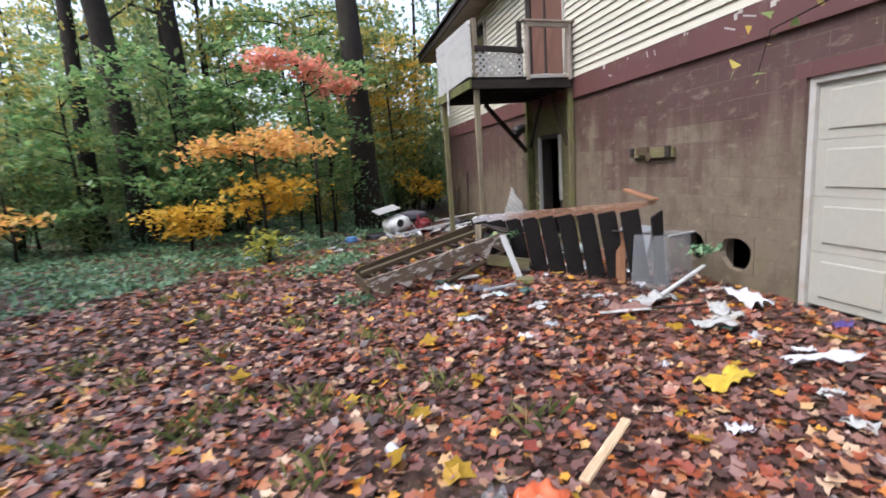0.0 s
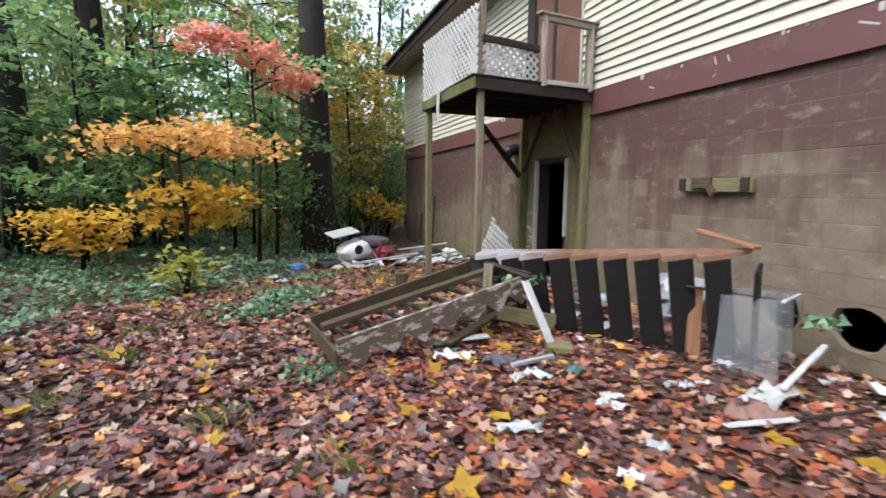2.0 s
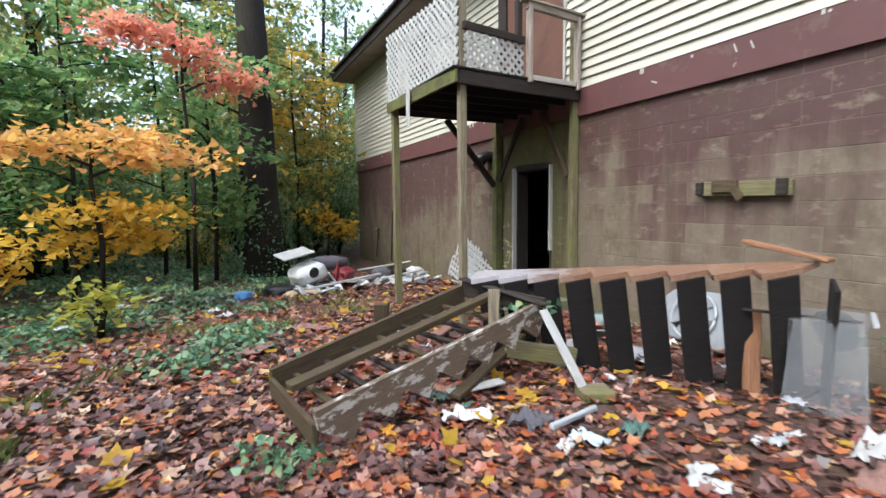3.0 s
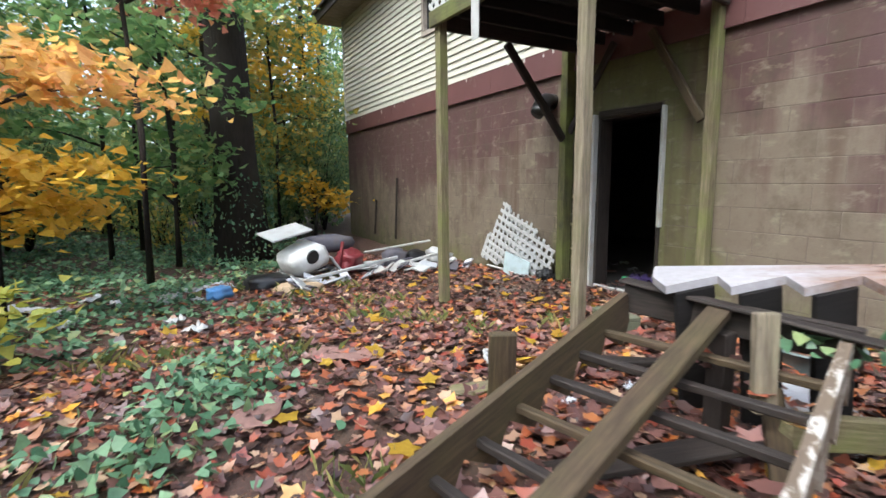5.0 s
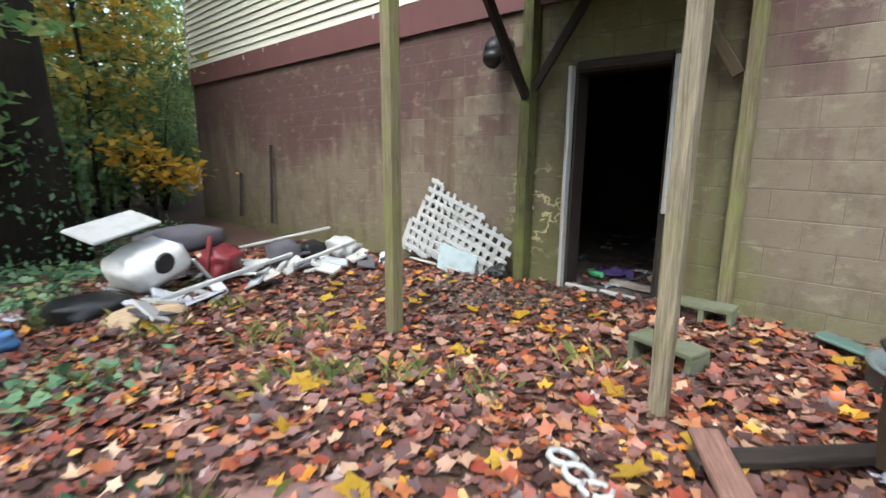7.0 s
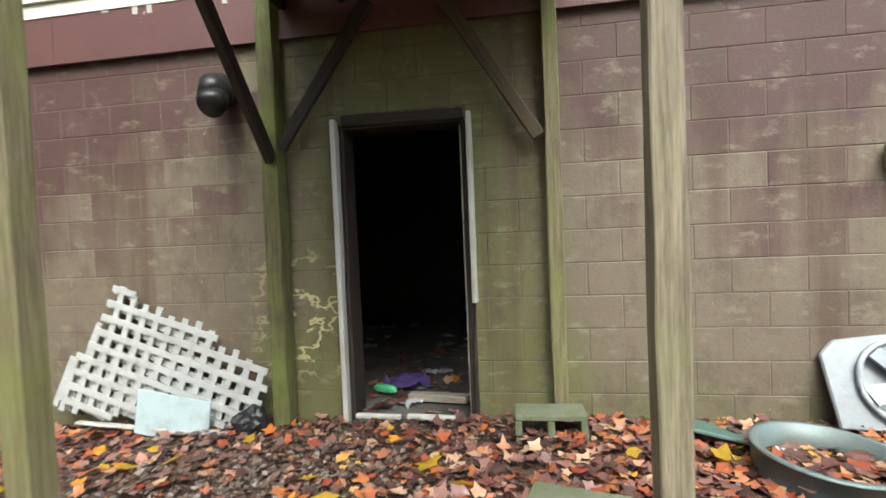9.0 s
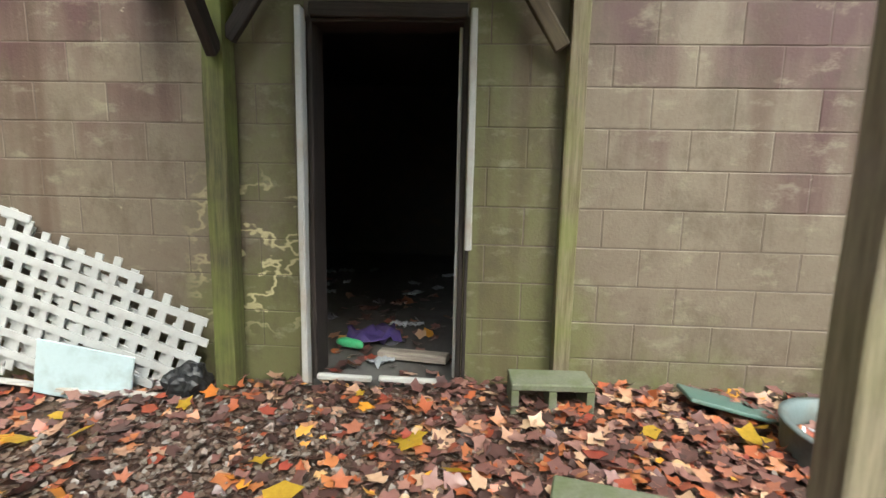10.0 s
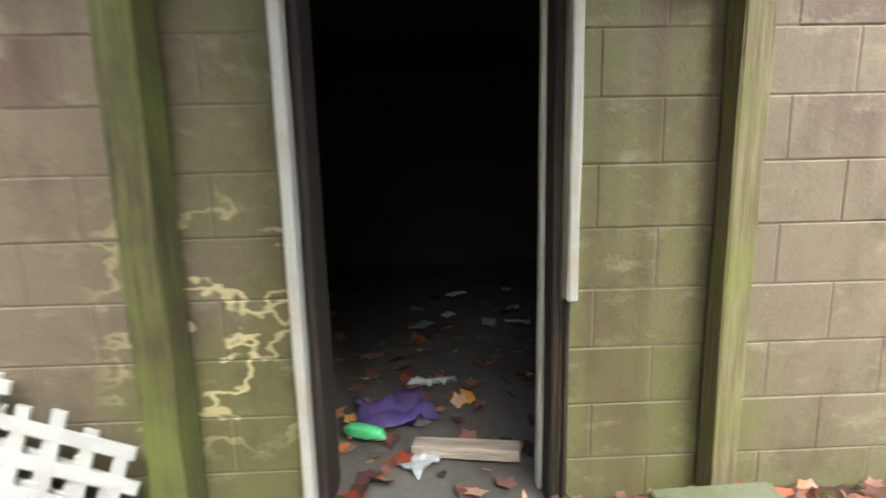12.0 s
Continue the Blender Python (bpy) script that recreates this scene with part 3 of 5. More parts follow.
# broken holes in the block wall
def hole_collar(y0, y1, z0, z1, seed):
    rr = random.Random(seed)
    bm = bmesh.new()
    n = 16
    rings = []
    for dx, grow in ((-0.004, 1.0), (0.06, 0.94)):
        inner, outer = [], []
        for i in range(n):
            a = 2 * math.pi * i / n
            c, s = math.cos(a), math.sin(a)
            f = 1 / max(abs(c), abs(s))
            rr2 = random.Random(seed * 100 + i)
            k = rr2.uniform(0.84, 0.97) * grow
            inner.append(bm.verts.new((dx, c * k * (y1 - y0) / 2, s * k * (z1 - z0) / 2)))
            outer.append(bm.verts.new((dx, c * f * (y1 - y0) / 2, s * f * (z1 - z0) / 2)))
        rings.append((inner, outer))
    for i in range(n):
        j = (i + 1) % n
        (a, b), (c, d) = rings
        bm.faces.new((a[i], a[j], b[j], b[i]))
        bm.faces.new((a[j], a[i], c[i], c[j]))
    bmesh.ops.recalc_face_normals(bm, faces=bm.faces)
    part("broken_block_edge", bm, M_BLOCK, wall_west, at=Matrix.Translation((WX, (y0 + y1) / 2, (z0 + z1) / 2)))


hole_collar(5.05, 5.52, 0.158, 0.565, 3)
hole_collar(5.72, 6.10, 0.158, 0.565, 5)

# ---- porch ----
porch = thing("porch", 3.8, 9.6, 0, "weathered raised wooden porch with white lattice railing", "porch")
P2, P1 = (2.98, 8.70), (2.85, 10.48)
DECK = 2.83


def gate_y(x):
    """The porch's near side, which runs a little askew to the wall."""
    return 8.60 + (x - 2.9) * 0.10


beam("post", (P2[0], P2[1], -0.1), (P2[0], P2[1], 3.76), 0.082, 0.082, M_POST2, porch, "grey weathered post, mossy foot", cuts=14, rough=0.003)
beam("post", (P1[0] + 0.02, P1[1], -0.2), (P1[0], P1[1], 3.76), 0.09, 0.09, M_POST, porch, "green mossy post", cuts=14, rough=0.003)
beam("wall_post", (4.69, 8.85, -0.1), (4.69, 8.85, 3.72), 0.09, 0.09, M_POST, porch, "green mossy post", cuts=10, rough=0.003)
beam("wall_post", (4.67, 10.66, -0.15), (4.67, 10.62, 2.8), 0.11, 0.13, M_MOSS, porch, "dark mossy post", cuts=10, rough=0.003)
beam("rim_joist", (2.88, gate_y(2.88), 2.755), (4.7, gate_y(4.7), 2.755), 0.04, 0.15, M_DARKWOOD, porch)
beam("rim_joist", (2.83, 10.53, 2.755), (4.7, 10.53, 2.755), 0.04, 0.15, M_DARKWOOD, porch)
beam("rim_joist", (2.85, 8.58, 2.765), (2.78, 10.55, 2.765), 0.04, 0.15, M_MOSS, porch)
# joists and deck boards are blackened: the underside's shade is in their colour
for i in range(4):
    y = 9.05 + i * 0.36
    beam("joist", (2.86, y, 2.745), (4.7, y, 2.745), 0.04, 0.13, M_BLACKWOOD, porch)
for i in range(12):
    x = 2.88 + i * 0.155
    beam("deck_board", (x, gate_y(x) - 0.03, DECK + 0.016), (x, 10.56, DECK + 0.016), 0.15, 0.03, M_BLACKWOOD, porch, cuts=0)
beam("brace", (4.6, 10.62, 1.70), (3.72, 10.58, 2.68), 0.05, 0.09, M_DARKWOOD, porch)
beam("brace", (4.66, 10.58, 1.78), (4.66, 9.95, 2.66), 0.04, 0.08, M_DARKWOOD, porch)
beam("brace", (4.66, 8.93, 1.74), (4.66, 9.5, 2.66), 0.04, 0.08, M_STAIRWOOD, porch)
beam("top_rail", (2.95, gate_y(2.95), 3.30), (3.80, gate_y(3.80), 3.27), 0.05, 0.085, M_DARKWOOD, porch)
beam("rail_stub", (3.76, gate_y(3.76) + 0.06, 2.85), (3.76, gate_y(3.76) + 0.06, 3.74), 0.07, 0.07, M_DARKWOOD, porch)
for x in (3.86, 4.64):
    beam("gate_stile", (x, gate_y(x) - 0.03, 2.80), (x, gate_y(x) - 0.03, 3.68), 0.085, 0.05, M_GREYWOOD, porch)
beam("gate_rail", (3.82, gate_y(3.82) - 0.03, 3.67), (4.68, gate_y(4.68) - 0.03, 3.66), 0.06, 0.075, M_GREYWOOD, porch)
beam("gate_rail", (3.90, gate_y(3.9) - 0.03, 2.86), (4.60, gate_y(4.6) - 0.03, 2.87), 0.05, 0.06, M_TRIM, porch)
beam("gate_cap", (3.76, gate_y(3.76) - 0.03, 3.72), (4.72, gate_y(4.72) - 0.03, 3.71), 0.12, 0.025, M_GREYWOOD, porch)
beam("top_rail", (P2[0], P2[1], 3.75), (P1[0], P1[1], 3.75), 0.05, 0.04, M_GREYWOOD, porch)
beam("hanging_strip", (2.75, 9.72, 2.38), (2.755, 9.72, 2.84), 0.11, 0.012, M_WHITE, porch, "loose white plastic strip", roll=0)


def lattice_bm(w, h, pitch=0.075, slat=0.034, inside=None):
    """Diagonal lattice in the local x and z plane, in two crossed layers, cut to w by h."""
    bm = bmesh.new()
    d = pitch * math.sqrt(2)
    for layer, sg in ((0.004, 1), (-0.004, -1)):
        c = -h - w
        while c < w + h:
            # the line x - sg*z = c (sg 1) or x + z = c
            pts = []
            steps = 60
            lo = None
            for i in range(steps + 1):
                z = h * i / steps
                x = c + sg * z
                ok = 0 <= x <= w and (inside is None or inside(x, z))
                if ok and lo is None:
                    lo = (x, z)
                if lo is not None and (not ok or i == steps):
                    hi = (c + sg * h * (i - (0 if ok else 1)) / steps, h * (i - (0 if ok else 1)) / steps)
                    if hi[1] - lo[1] > 0.03:
                        pts.append((lo, hi))
                    lo = None
            for (xa, za), (xb, zb) in pts:
                k = slat / 2 / math.sqrt(2)
                q = [(xa - k, za + sg * k), (xa + k, za - sg * k), (xb + k, zb - sg * k), (xb - k, zb + sg * k)]
                va = [bm.verts.new((x, layer - 0.004, z)) for x, z in q]
                vb = [bm.verts.new((x, layer + 0.004, z)) for x, z in q]
                bm.faces.new(va)
                bm.faces.new(vb[::-1])
                for i in range(4):
                    j = (i + 1) % 4
                    bm.faces.new((va[j], va[i], vb[i], vb[j]))
            c += d
    bmesh.ops.recalc_face_normals(bm, faces=bm.faces)
    return bm


m = along((P2[0] - 0.06, P2[1] - 0.03, 0), (P1[0] - 0.06, P1[1] + 0.03, 0))
m.translation = (P2[0] - 0.06, P2[1] - 0.03, 2.84)
part("lattice_panel", lattice_bm(1.92, 0.91), M_WHITE, porch, "white plastic lattice", at=m)
part("lattice_panel", lattice_bm(0.84, 0.40), M_WHITE, porch, "white plastic lattice", at=pose(2.96, gate_y(2.96), 2.86, 0, 0, 6.5))

# black duct on the wall beside the porch
duct = thing("vent_duct", WX, 10.95, 2.14, "black flexible vent duct sticking out of the block wall", "vent")
part_me = tube_mesh("hose", [(WX, 10.98, 2.2), (WX - 0.1, 10.97, 2.2), (WX - 0.2, 10.95, 2.16), (WX - 0.27, 10.92, 2.08)], [0.1, 0.105, 0.105, 0.1], M_BLACK, 16)
put("hose", part_me, duct)
put("hood", tube_mesh("hood", [(WX - 0.26, 10.92, 2.09), (WX - 0.31, 10.91, 2.02)], [0.095, 0.08], M_BLACK, 16), duct)

# broken ledger on the wall
led = thing("ledger_board", WX, 6.65, 1.6, "short weathered ledger board with a broken bracket fixed to the wall", "board")
beam("board", (WX - 0.045, 7.07, 1.505), (WX - 0.045, 6.23, 1.49), 0.05, 0.135, M_POST, led)
beam("cleat", (WX - 0.08, 6.25, 1.50), (WX - 0.08, 6.34, 1.50), 0.04, 0.14, M_DARKWOOD, led)
beam("cleat", (WX - 0.08, 7.00, 1.51), (WX - 0.08, 7.07, 1.51), 0.04, 0.12, M_DARKWOOD, led)
beam("broken_bracket", (WX - 0.09, 6.90, 1.52), (WX - 0.09, 6.66, 1.52), 0.04, 0.11, M_STAIRWOOD, led)
beam("broken_bracket", (WX - 0.09, 6.70, 1.50), (WX - 0.09, 6.62, 1.40), 0.04, 0.07, M_STAIRWOOD, led)

# ---- fallen stairs ----
def stair_a():
    st = thing("fallen_staircase", 1.6, 7.4, 0, "collapsed wooden staircase frame lying upside down among leaves", "staircase")

    def stringer(name, p0, p1, mat, label):
        n = (Vector(p1) - Vector(p0)).length
        pts = [(-n / 2, 0.0), (n / 2, 0.0)]
        teeth = 7
        t = n / teeth
        for i in range(teeth, 0, -1):
            x = -n / 2 + i * t
            pts += [(x, -0.15), (x - 0.35 * t, -0.27)] if i < teeth else [(x, -0.16), (x - 0.35 * t, -0.27)]
            pts += [(x - t + 0.02, -0.135)] if i > 1 else []
        pts += [(-n / 2, -0.12)]
        part(name, prism(pts, 0.042), mat, st, label, along(p0, p1))

    R0, R1, L0, L1 = (0.879, 6.508, 0.264), (2.78, 7.029, 0.597), (0.756, 7.482, 0.215), (2.54, 7.934, 0.616)
    stringer("stringer", R0, R1, M_PEEL, "brown stringer with peeling white paint")
    stringer("stringer", L0, L1, M_STAIRWOOD, "brown sawn stringer")
    mid0, mid1 = [tuple((a + b) / 2 for a, b in zip(p, q)) for p, q in ((R0, L0), (R1, L1))]
    beam("middle_rail", mid0, mid1, 0.10, 0.05, M_STAIRWOOD, st)
    for i in range(7):
        f = 0.1 + i * 0.13
        a = [p + (q - p) * f for p, q in zip(R0, R1)]
        b = [p + (q - p) * f for p, q in zip(L0, L1)]
        a[2] -= 0.12
        b[2] -= 0.12
        beam("cleat", a, b, 0.045, 0.035, M_DARKWOOD if i % 3 else M_STAIRWOOD, st)
    beam("foot_board", (0.887, 6.525, 0.113), (0.764, 7.438, 0.104), 0.035, 0.13, M_STAIRWOOD, st)
    beam("head_board", (2.8, 6.985, 0.549), (2.58, 7.957, 0.582), 0.045, 0.15, M_DARKWOOD, st)
    beam("head_cap", (2.75, 6.901, 0.592), (2.58, 7.982, 0.673), 0.09, 0.02, M_DARKWOOD, st)
    beam("post_stub", (2.42, 7.145, 0.30), (2.44, 7.177, 0.70), 0.09, 0.045, M_POST2, st)
    beam("post_stub", (1.80, 8.04, -0.08), (1.76, 7.97, 0.51), 0.13, 0.045, M_STAIRWOOD, st, "dark weathered stub")
    beam("support_beam", (2.5, 7.101, 0.231), (3.04, 6.896, 0.139), 0.06, 0.14, M_POST, st)
    beam("support_post", (2.63, 7.451, -0.01), (2.62, 7.438, 0.523), 0.09, 0.09, M_DARKWOOD, st)
    beam("loose_board", (1.65, 7.559, 0.056), (2.6, 7.135, 0.16), 0.14, 0.03, M_DARKWOOD, st)
    beam("loose_board", (1.86, 6.742, 0.073), (2.8, 7.305, 0.248), 0.09, 0.04, M_STAIRWOOD, st)


stair_a()


def stair_b():
    st = thing("fallen_staircase", 4.25, 5.71, 0, "wet wooden staircase lying on its side with black treads", "staircase", turn=119.4)
    base = pose(4.25, 5.71, 0.0, 0, 0, 121.6) @ pose(0, 0, 0, -10, 5.0, 0)
    n, t = 2.58, 0.272

    def outline():
        pts = [(0.0, 0.0)]
        for i in range(9):
            s = 0.06 + i * t
            pts += [(s + 0.05, 0.15), (s + t, 0.30)]
        pts += [(n, 0.16), (n, 0.0)]
        return pts

    for z, mat, name in ((0.975, M_WETTOP, "stringer"), (0.06, M_DARKWOOD, "stringer")):
        bm = prism([(x, y) for x, y in outline()], 0.042)
        part(name, bm, mat, st, at=base @ Matrix.Translation((0, 0, z)) @ pose(0, 0, 0, -90, 0, 0))
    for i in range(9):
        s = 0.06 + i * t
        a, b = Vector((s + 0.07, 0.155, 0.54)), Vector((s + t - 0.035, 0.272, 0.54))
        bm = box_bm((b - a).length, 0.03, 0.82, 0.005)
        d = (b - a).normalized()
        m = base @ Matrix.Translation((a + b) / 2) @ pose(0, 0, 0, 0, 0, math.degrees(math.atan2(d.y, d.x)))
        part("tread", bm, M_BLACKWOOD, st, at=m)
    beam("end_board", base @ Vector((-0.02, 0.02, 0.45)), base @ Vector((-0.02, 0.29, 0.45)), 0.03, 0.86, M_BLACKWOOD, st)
    beam("broken_rail", base @ Vector((-0.05, 0.1, 1.02)), base @ Vector((0.42, -0.22, 1.10)), 0.09, 0.03, M_ORANGEWOOD, st)


def pale_end_plank():
    """Wet orange timber that turns a mottled pale grey towards its far end."""
    k = Mat("wet_pale_end_plank", 0.2)
    g = k.noise(2.2, 6, 0.7, k.map((1.5, 28, 28)))
    c = k.mix(k.ramp(g, [(0.35, 0.0), (0.65, 1.0)]), (0.17, 0.095, 0.065), (0.29, 0.165, 0.105))
    far_end = k.math("MULTIPLY", k.math("SUBTRACT", k.axis(k.co, 0), 1.5), 0.75)
    # mask of the pale grey, stronger towards the far end
    paint = k.math("ADD", far_end, k.math("MULTIPLY", k.noise(5, 6, 0.7, k.map((0.7, 2, 2))), 0.8))
    c = k.mix(k.ramp(paint, [(0.45, 0.0), (0.85, 0.85)]), c, k.mix(k.noise(30, 4), (0.36, 0.35, 0.37), (0.52, 0.52, 0.56)))
    k.bump(g, 0.35, 0.003)
    return k.done(c)


M_WETTOP = pale_end_plank()
M_WETTOP.node_tree.nodes["Principled BSDF"].inputs["Coat Weight"].default_value = 1.0
M_WETTOP.node_tree.nodes["Principled BSDF"].inputs["Coat Roughness"].default_value = 0.12
stair_b()

# ---- things round the stairs ----
def loose(name, p0, p1, w, h, mat, label, category, roll=0.0, group=""):
    return tagged(beam(name, p0, p1, w, h, mat, None, roll=roll), label, category, group)


loose("white_board", (2.65, 6.816, 0.579), (2.73, 6.458, 0.077), 0.085, 0.022, M_WHITE, "white trim board leaning on the collapsed stairs", "board")
loose("wood_block", (2.67, 6.435, 0.06), (2.87, 6.35, 0.057), 0.2, 0.07, M_POST, "mossy short wood block on leaves", "wood")
loose("white_plank", (1.86, 6.841, 0.07), (2.3, 6.83, 0.084), 0.10, 0.02, M_WHITE, "white plank lying beside the stairs", "board")
loose("grey_pipe", (2.14, 6.071, 0.084), (2.56, 6.158, 0.085), 0.035, 0.035, M_GREY, "short grey pipe on the leaves", "pipe")
loose("timber_offcut", (1.74, 8.435, 0.021), (2.18, 8.215, 0.079), 0.14, 0.06, M_POST, "mossy timber offcut half buried in leaves", "timber")
loose("red_board", (2.74, 8.447, 0.127), (2.34, 8.176, 0.063), 0.12, 0.03, M_REDBOARD, "broken reddish board among leaves", "board")
loose("dark_board", (2.58, 8.437, 0.075), (3.17, 7.833, 0.109), 0.09, 0.04, M_DARKWOOD, "dark wet board on the leaves", "board")
loose("pale_stick", (1.52, 2.669, 0.134), (1.93, 2.983, 0.176), 0.05, 0.02, M_PALEWOOD, "pale sawn stick on the leaves", "stick")
loose("white_stick", (3.73, 5.124, 0.071), (4.33, 5.252, 0.282), 0.045, 0.03, M_WHITE, "white trim stick propped on rubbish", "stick")
loose("trim_strip", (4.52, 11.62, -0.048), (4.46, 10.79, -0.027), 0.05, 0.018, M_TRIM, "white trim strip lying before the lattice", "trim strip")
loose("trim_strip", (4.64, 12.24, -0.057), (4.49, 11.39, -0.031), 0.045, 0.018, M_TRIM, "white trim strip lying before the lattice", "trim strip")
loose("trim_strip", (4.66, 11.07, -0.041), (4.61, 10.82, 0.015), 0.05, 0.018, M_TRIM, "short white trim offcut", "trim strip")
loose("white_stick", (2.87, 4.841, 0.077), (3.35, 4.772, 0.074), 0.05, 0.012, M_WHITE, "thin white stick on the leaves", "stick")
loose("brown_stick", (3.35, 4.772, 0.074), (3.92, 4.748, 0.058), 0.025, 0.02, M_DARKWOOD, "dark thin stick on the leaves", "stick")
for y, h in ((15.7, 1.3), (16.9, 0.8)):
    loose("wall_stake", (WX - 0.12, y, 0.0), (WX - 0.06, y, h), 0.06, 0.03, M_DARKWOOD, "thin dark stake leaning on the wall", "stake", group="wall stakes")


def crate():
    c = thing("storage_tote", 4.1, 5.75, 0, "clear cracked plastic storage tote, overturned", "tote")
    m0 = pose(4.12, 5.65, 0.0, 0, 0, 24)
    for a, b, n in (((-0.25, -0.2), (0.25, -0.2), "front_side"), ((0.25, -0.2), (0.25, 0.2), "side"), ((-0.25, 0.2), (0.25, 0.2), "back_side"), ((-0.25, -0.2), (-0.25, 0.2), "side")):
        p, q = Vector((*a, 0)), Vector((*b, 0))
        L = (q - p).length
        bm = prism([(-L / 2 - 0.03, 0), (L / 2 + 0.03, 0), (L / 2 - 0.02, 0.60), (-L / 2 + 0.02, 0.60)] if n != "front_side" else
                   [(-L / 2 - 0.03, 0), (-L / 2 + 0.06, 0), (-L / 2 + 0.12, 0.40), (L / 2 - 0.12, 0.42), (L / 2 - 0.05, 0.0), (L / 2 + 0.03, 0), (L / 2 - 0.02, 0.60), (-L / 2 + 0.02, 0.60)], 0.008)
        mm = along(p, q)
        part(n, bm, M_TOTE, c, at=m0 @ mm)
    part("bottom", box_bm(0.5, 0.4, 0.012, 0.003), M_TOTE, c, at=m0 @ Matrix.Translation((0, 0, 0.6)))
    beam("rim", m0 @ Vector((-0.27, -0.225, 0.62)), m0 @ Vector((0.27, -0.225, 0.6)), 0.03, 0.025, M_GREY, c)
    loose("brown_post", (3.79, 5.941, 0.005), (3.81, 5.97, 0.626), 0.11, 0.035, M_ORANGEWOOD, "brown board standing against the tote", "board")
    loose("thin_rod", (3.69, 5.963, 0.637), (4.28, 5.537, 0.564), 0.018, 0.018, M_DARKWOOD, "thin dark rod lying over the tote", "rod")


crate()


def cinder(x, y, turn, z=0.0, tilt=0):
    c = thing("concrete_block", x, y, z, "mossy two-core concrete block on the leaves", "concrete block", "concrete blocks", turn=turn)
    base = pose(x, y, z, tilt, 0, turn)
    part("front_shell", box_bm(0.40, 0.19, 0.035, 0.006), M_CBLOCK, c, at=base @ Matrix.Translation((0, 0, 0.172)))
    part("back_shell", box_bm(0.40, 0.19, 0.035, 0.006), M_CBLOCK, c, at=base @ Matrix.Translation((0, 0, 0.018)))
    for dx in (-0.181, 0, 0.181):
        part("web", box_bm(0.038, 0.186, 0.119, 0.003), M_CBLOCK, c, at=base @ Matrix.Translation((dx, 0, 0.095)))


cinder(4.50, 8.93, 92, -0.04)
cinder(3.58, 8.87, 76, -0.05)


def fan_panel():
    c = thing("fan_shroud", 4.5, 6.95, 0, "grey plastic fan shroud leaning on the wall", "fan")
    m0 = pose(4.56, 7.03, 0.0) @ pose(0, 0, 0, 0, 22, 0) @ pose(0, 0, 0, 0, 0, -90)
    bm = prism([(-0.36, 0.04), (0.36, 0.0), (0.40, 0.08), (0.34, 0.56), (0.27, 0.60), (-0.30, 0.52), (-0.38, 0.44)], 0.03)
    bmesh.ops.bevel(bm, geom=bm.edges[:], offset=0.008, segments=1, affect="EDGES")
    part("panel", bm, M_METAL, c, at=m0)
    ring = [(0.23 * math.cos(a), 0.05, 0.28 + 0.23 * math.sin(a)) for a in np.linspace(0, 2 * math.pi, 25)]
    put("ring", tube_mesh("ring", ring, [0.016] * 25, M_GREY, 6), c, at=m0 @ pose(0, -0.09, 0))
    hub = bmesh.new()
    bmesh.ops.create_cone(hub, cap_ends=True, segments=20, radius1=0.075, radius2=0.06, depth=0.06)
    part("hub", hub, M_METAL, c, at=m0 @ pose(0, -0.06, 0.28, 90))
    for i in range(5):
        bm = prism([(0.05, -0.03), (0.2, -0.085), (0.22, 0.03), (0.06, 0.035)], 0.012)
        part("blade", bm, M_METAL, c, at=m0 @ pose(0, -0.06, 0.28) @ pose(0, 0, 0, 0, 72 * i + 10, 0) @ pose(0, 0, 0, 22, 0, 0))


fan_panel()


def ring_tub(x, y, r, h):
    bm = bmesh.new()
    prof = [(r, 0), (r + 0.012, h), (r + 0.022, h), (r + 0.022, h + 0.012), (r - 0.012, h + 0.012), (r - 0.02, 0.02)]
    n = 36
    rings = [[bm.verts.new((q * math.cos(2 * math.pi * i / n), q * math.sin(2 * math.pi * i / n), z)) for i in range(n)] for q, z in prof]
    for a, b in zip(rings, rings[1:]):
        for i in range(n):
            j = (i + 1) % n
            bm.faces.new((a[i], a[j], b[j], b[i]))
    bmesh.ops.recalc_face_normals(bm, faces=bm.faces)
    for f in bm.faces:
        f.smooth = True
    ob = part("metal_ring", bm, M_RIM, None, at=pose(x, y, 0.0, 3, -2, 0))
    tagged(ob, "round grey metal ring filled with fallen leaves", "metal ring")


ring_tub(4.11, 7.72, 0.29, 0.12)
tagged(part("green_board", box_bm(0.42, 0.26, 0.02, 0.005), M_DKGREEN, None, at=pose(4.50, 8.06, 0.05, 8, -10, 80)), "dark green plastic board half under leaves", "board")


# leaning lattice
def in_outline(x, z, outline):
    hit = False
    for (xa, za), (xb, zb) in zip(outline, outline[1:] + outline[:1]):
        if (za > z) != (zb > z) and x < (xb - xa) * (z - za) / (zb - za) + xa:
            hit = not hit
    return hit


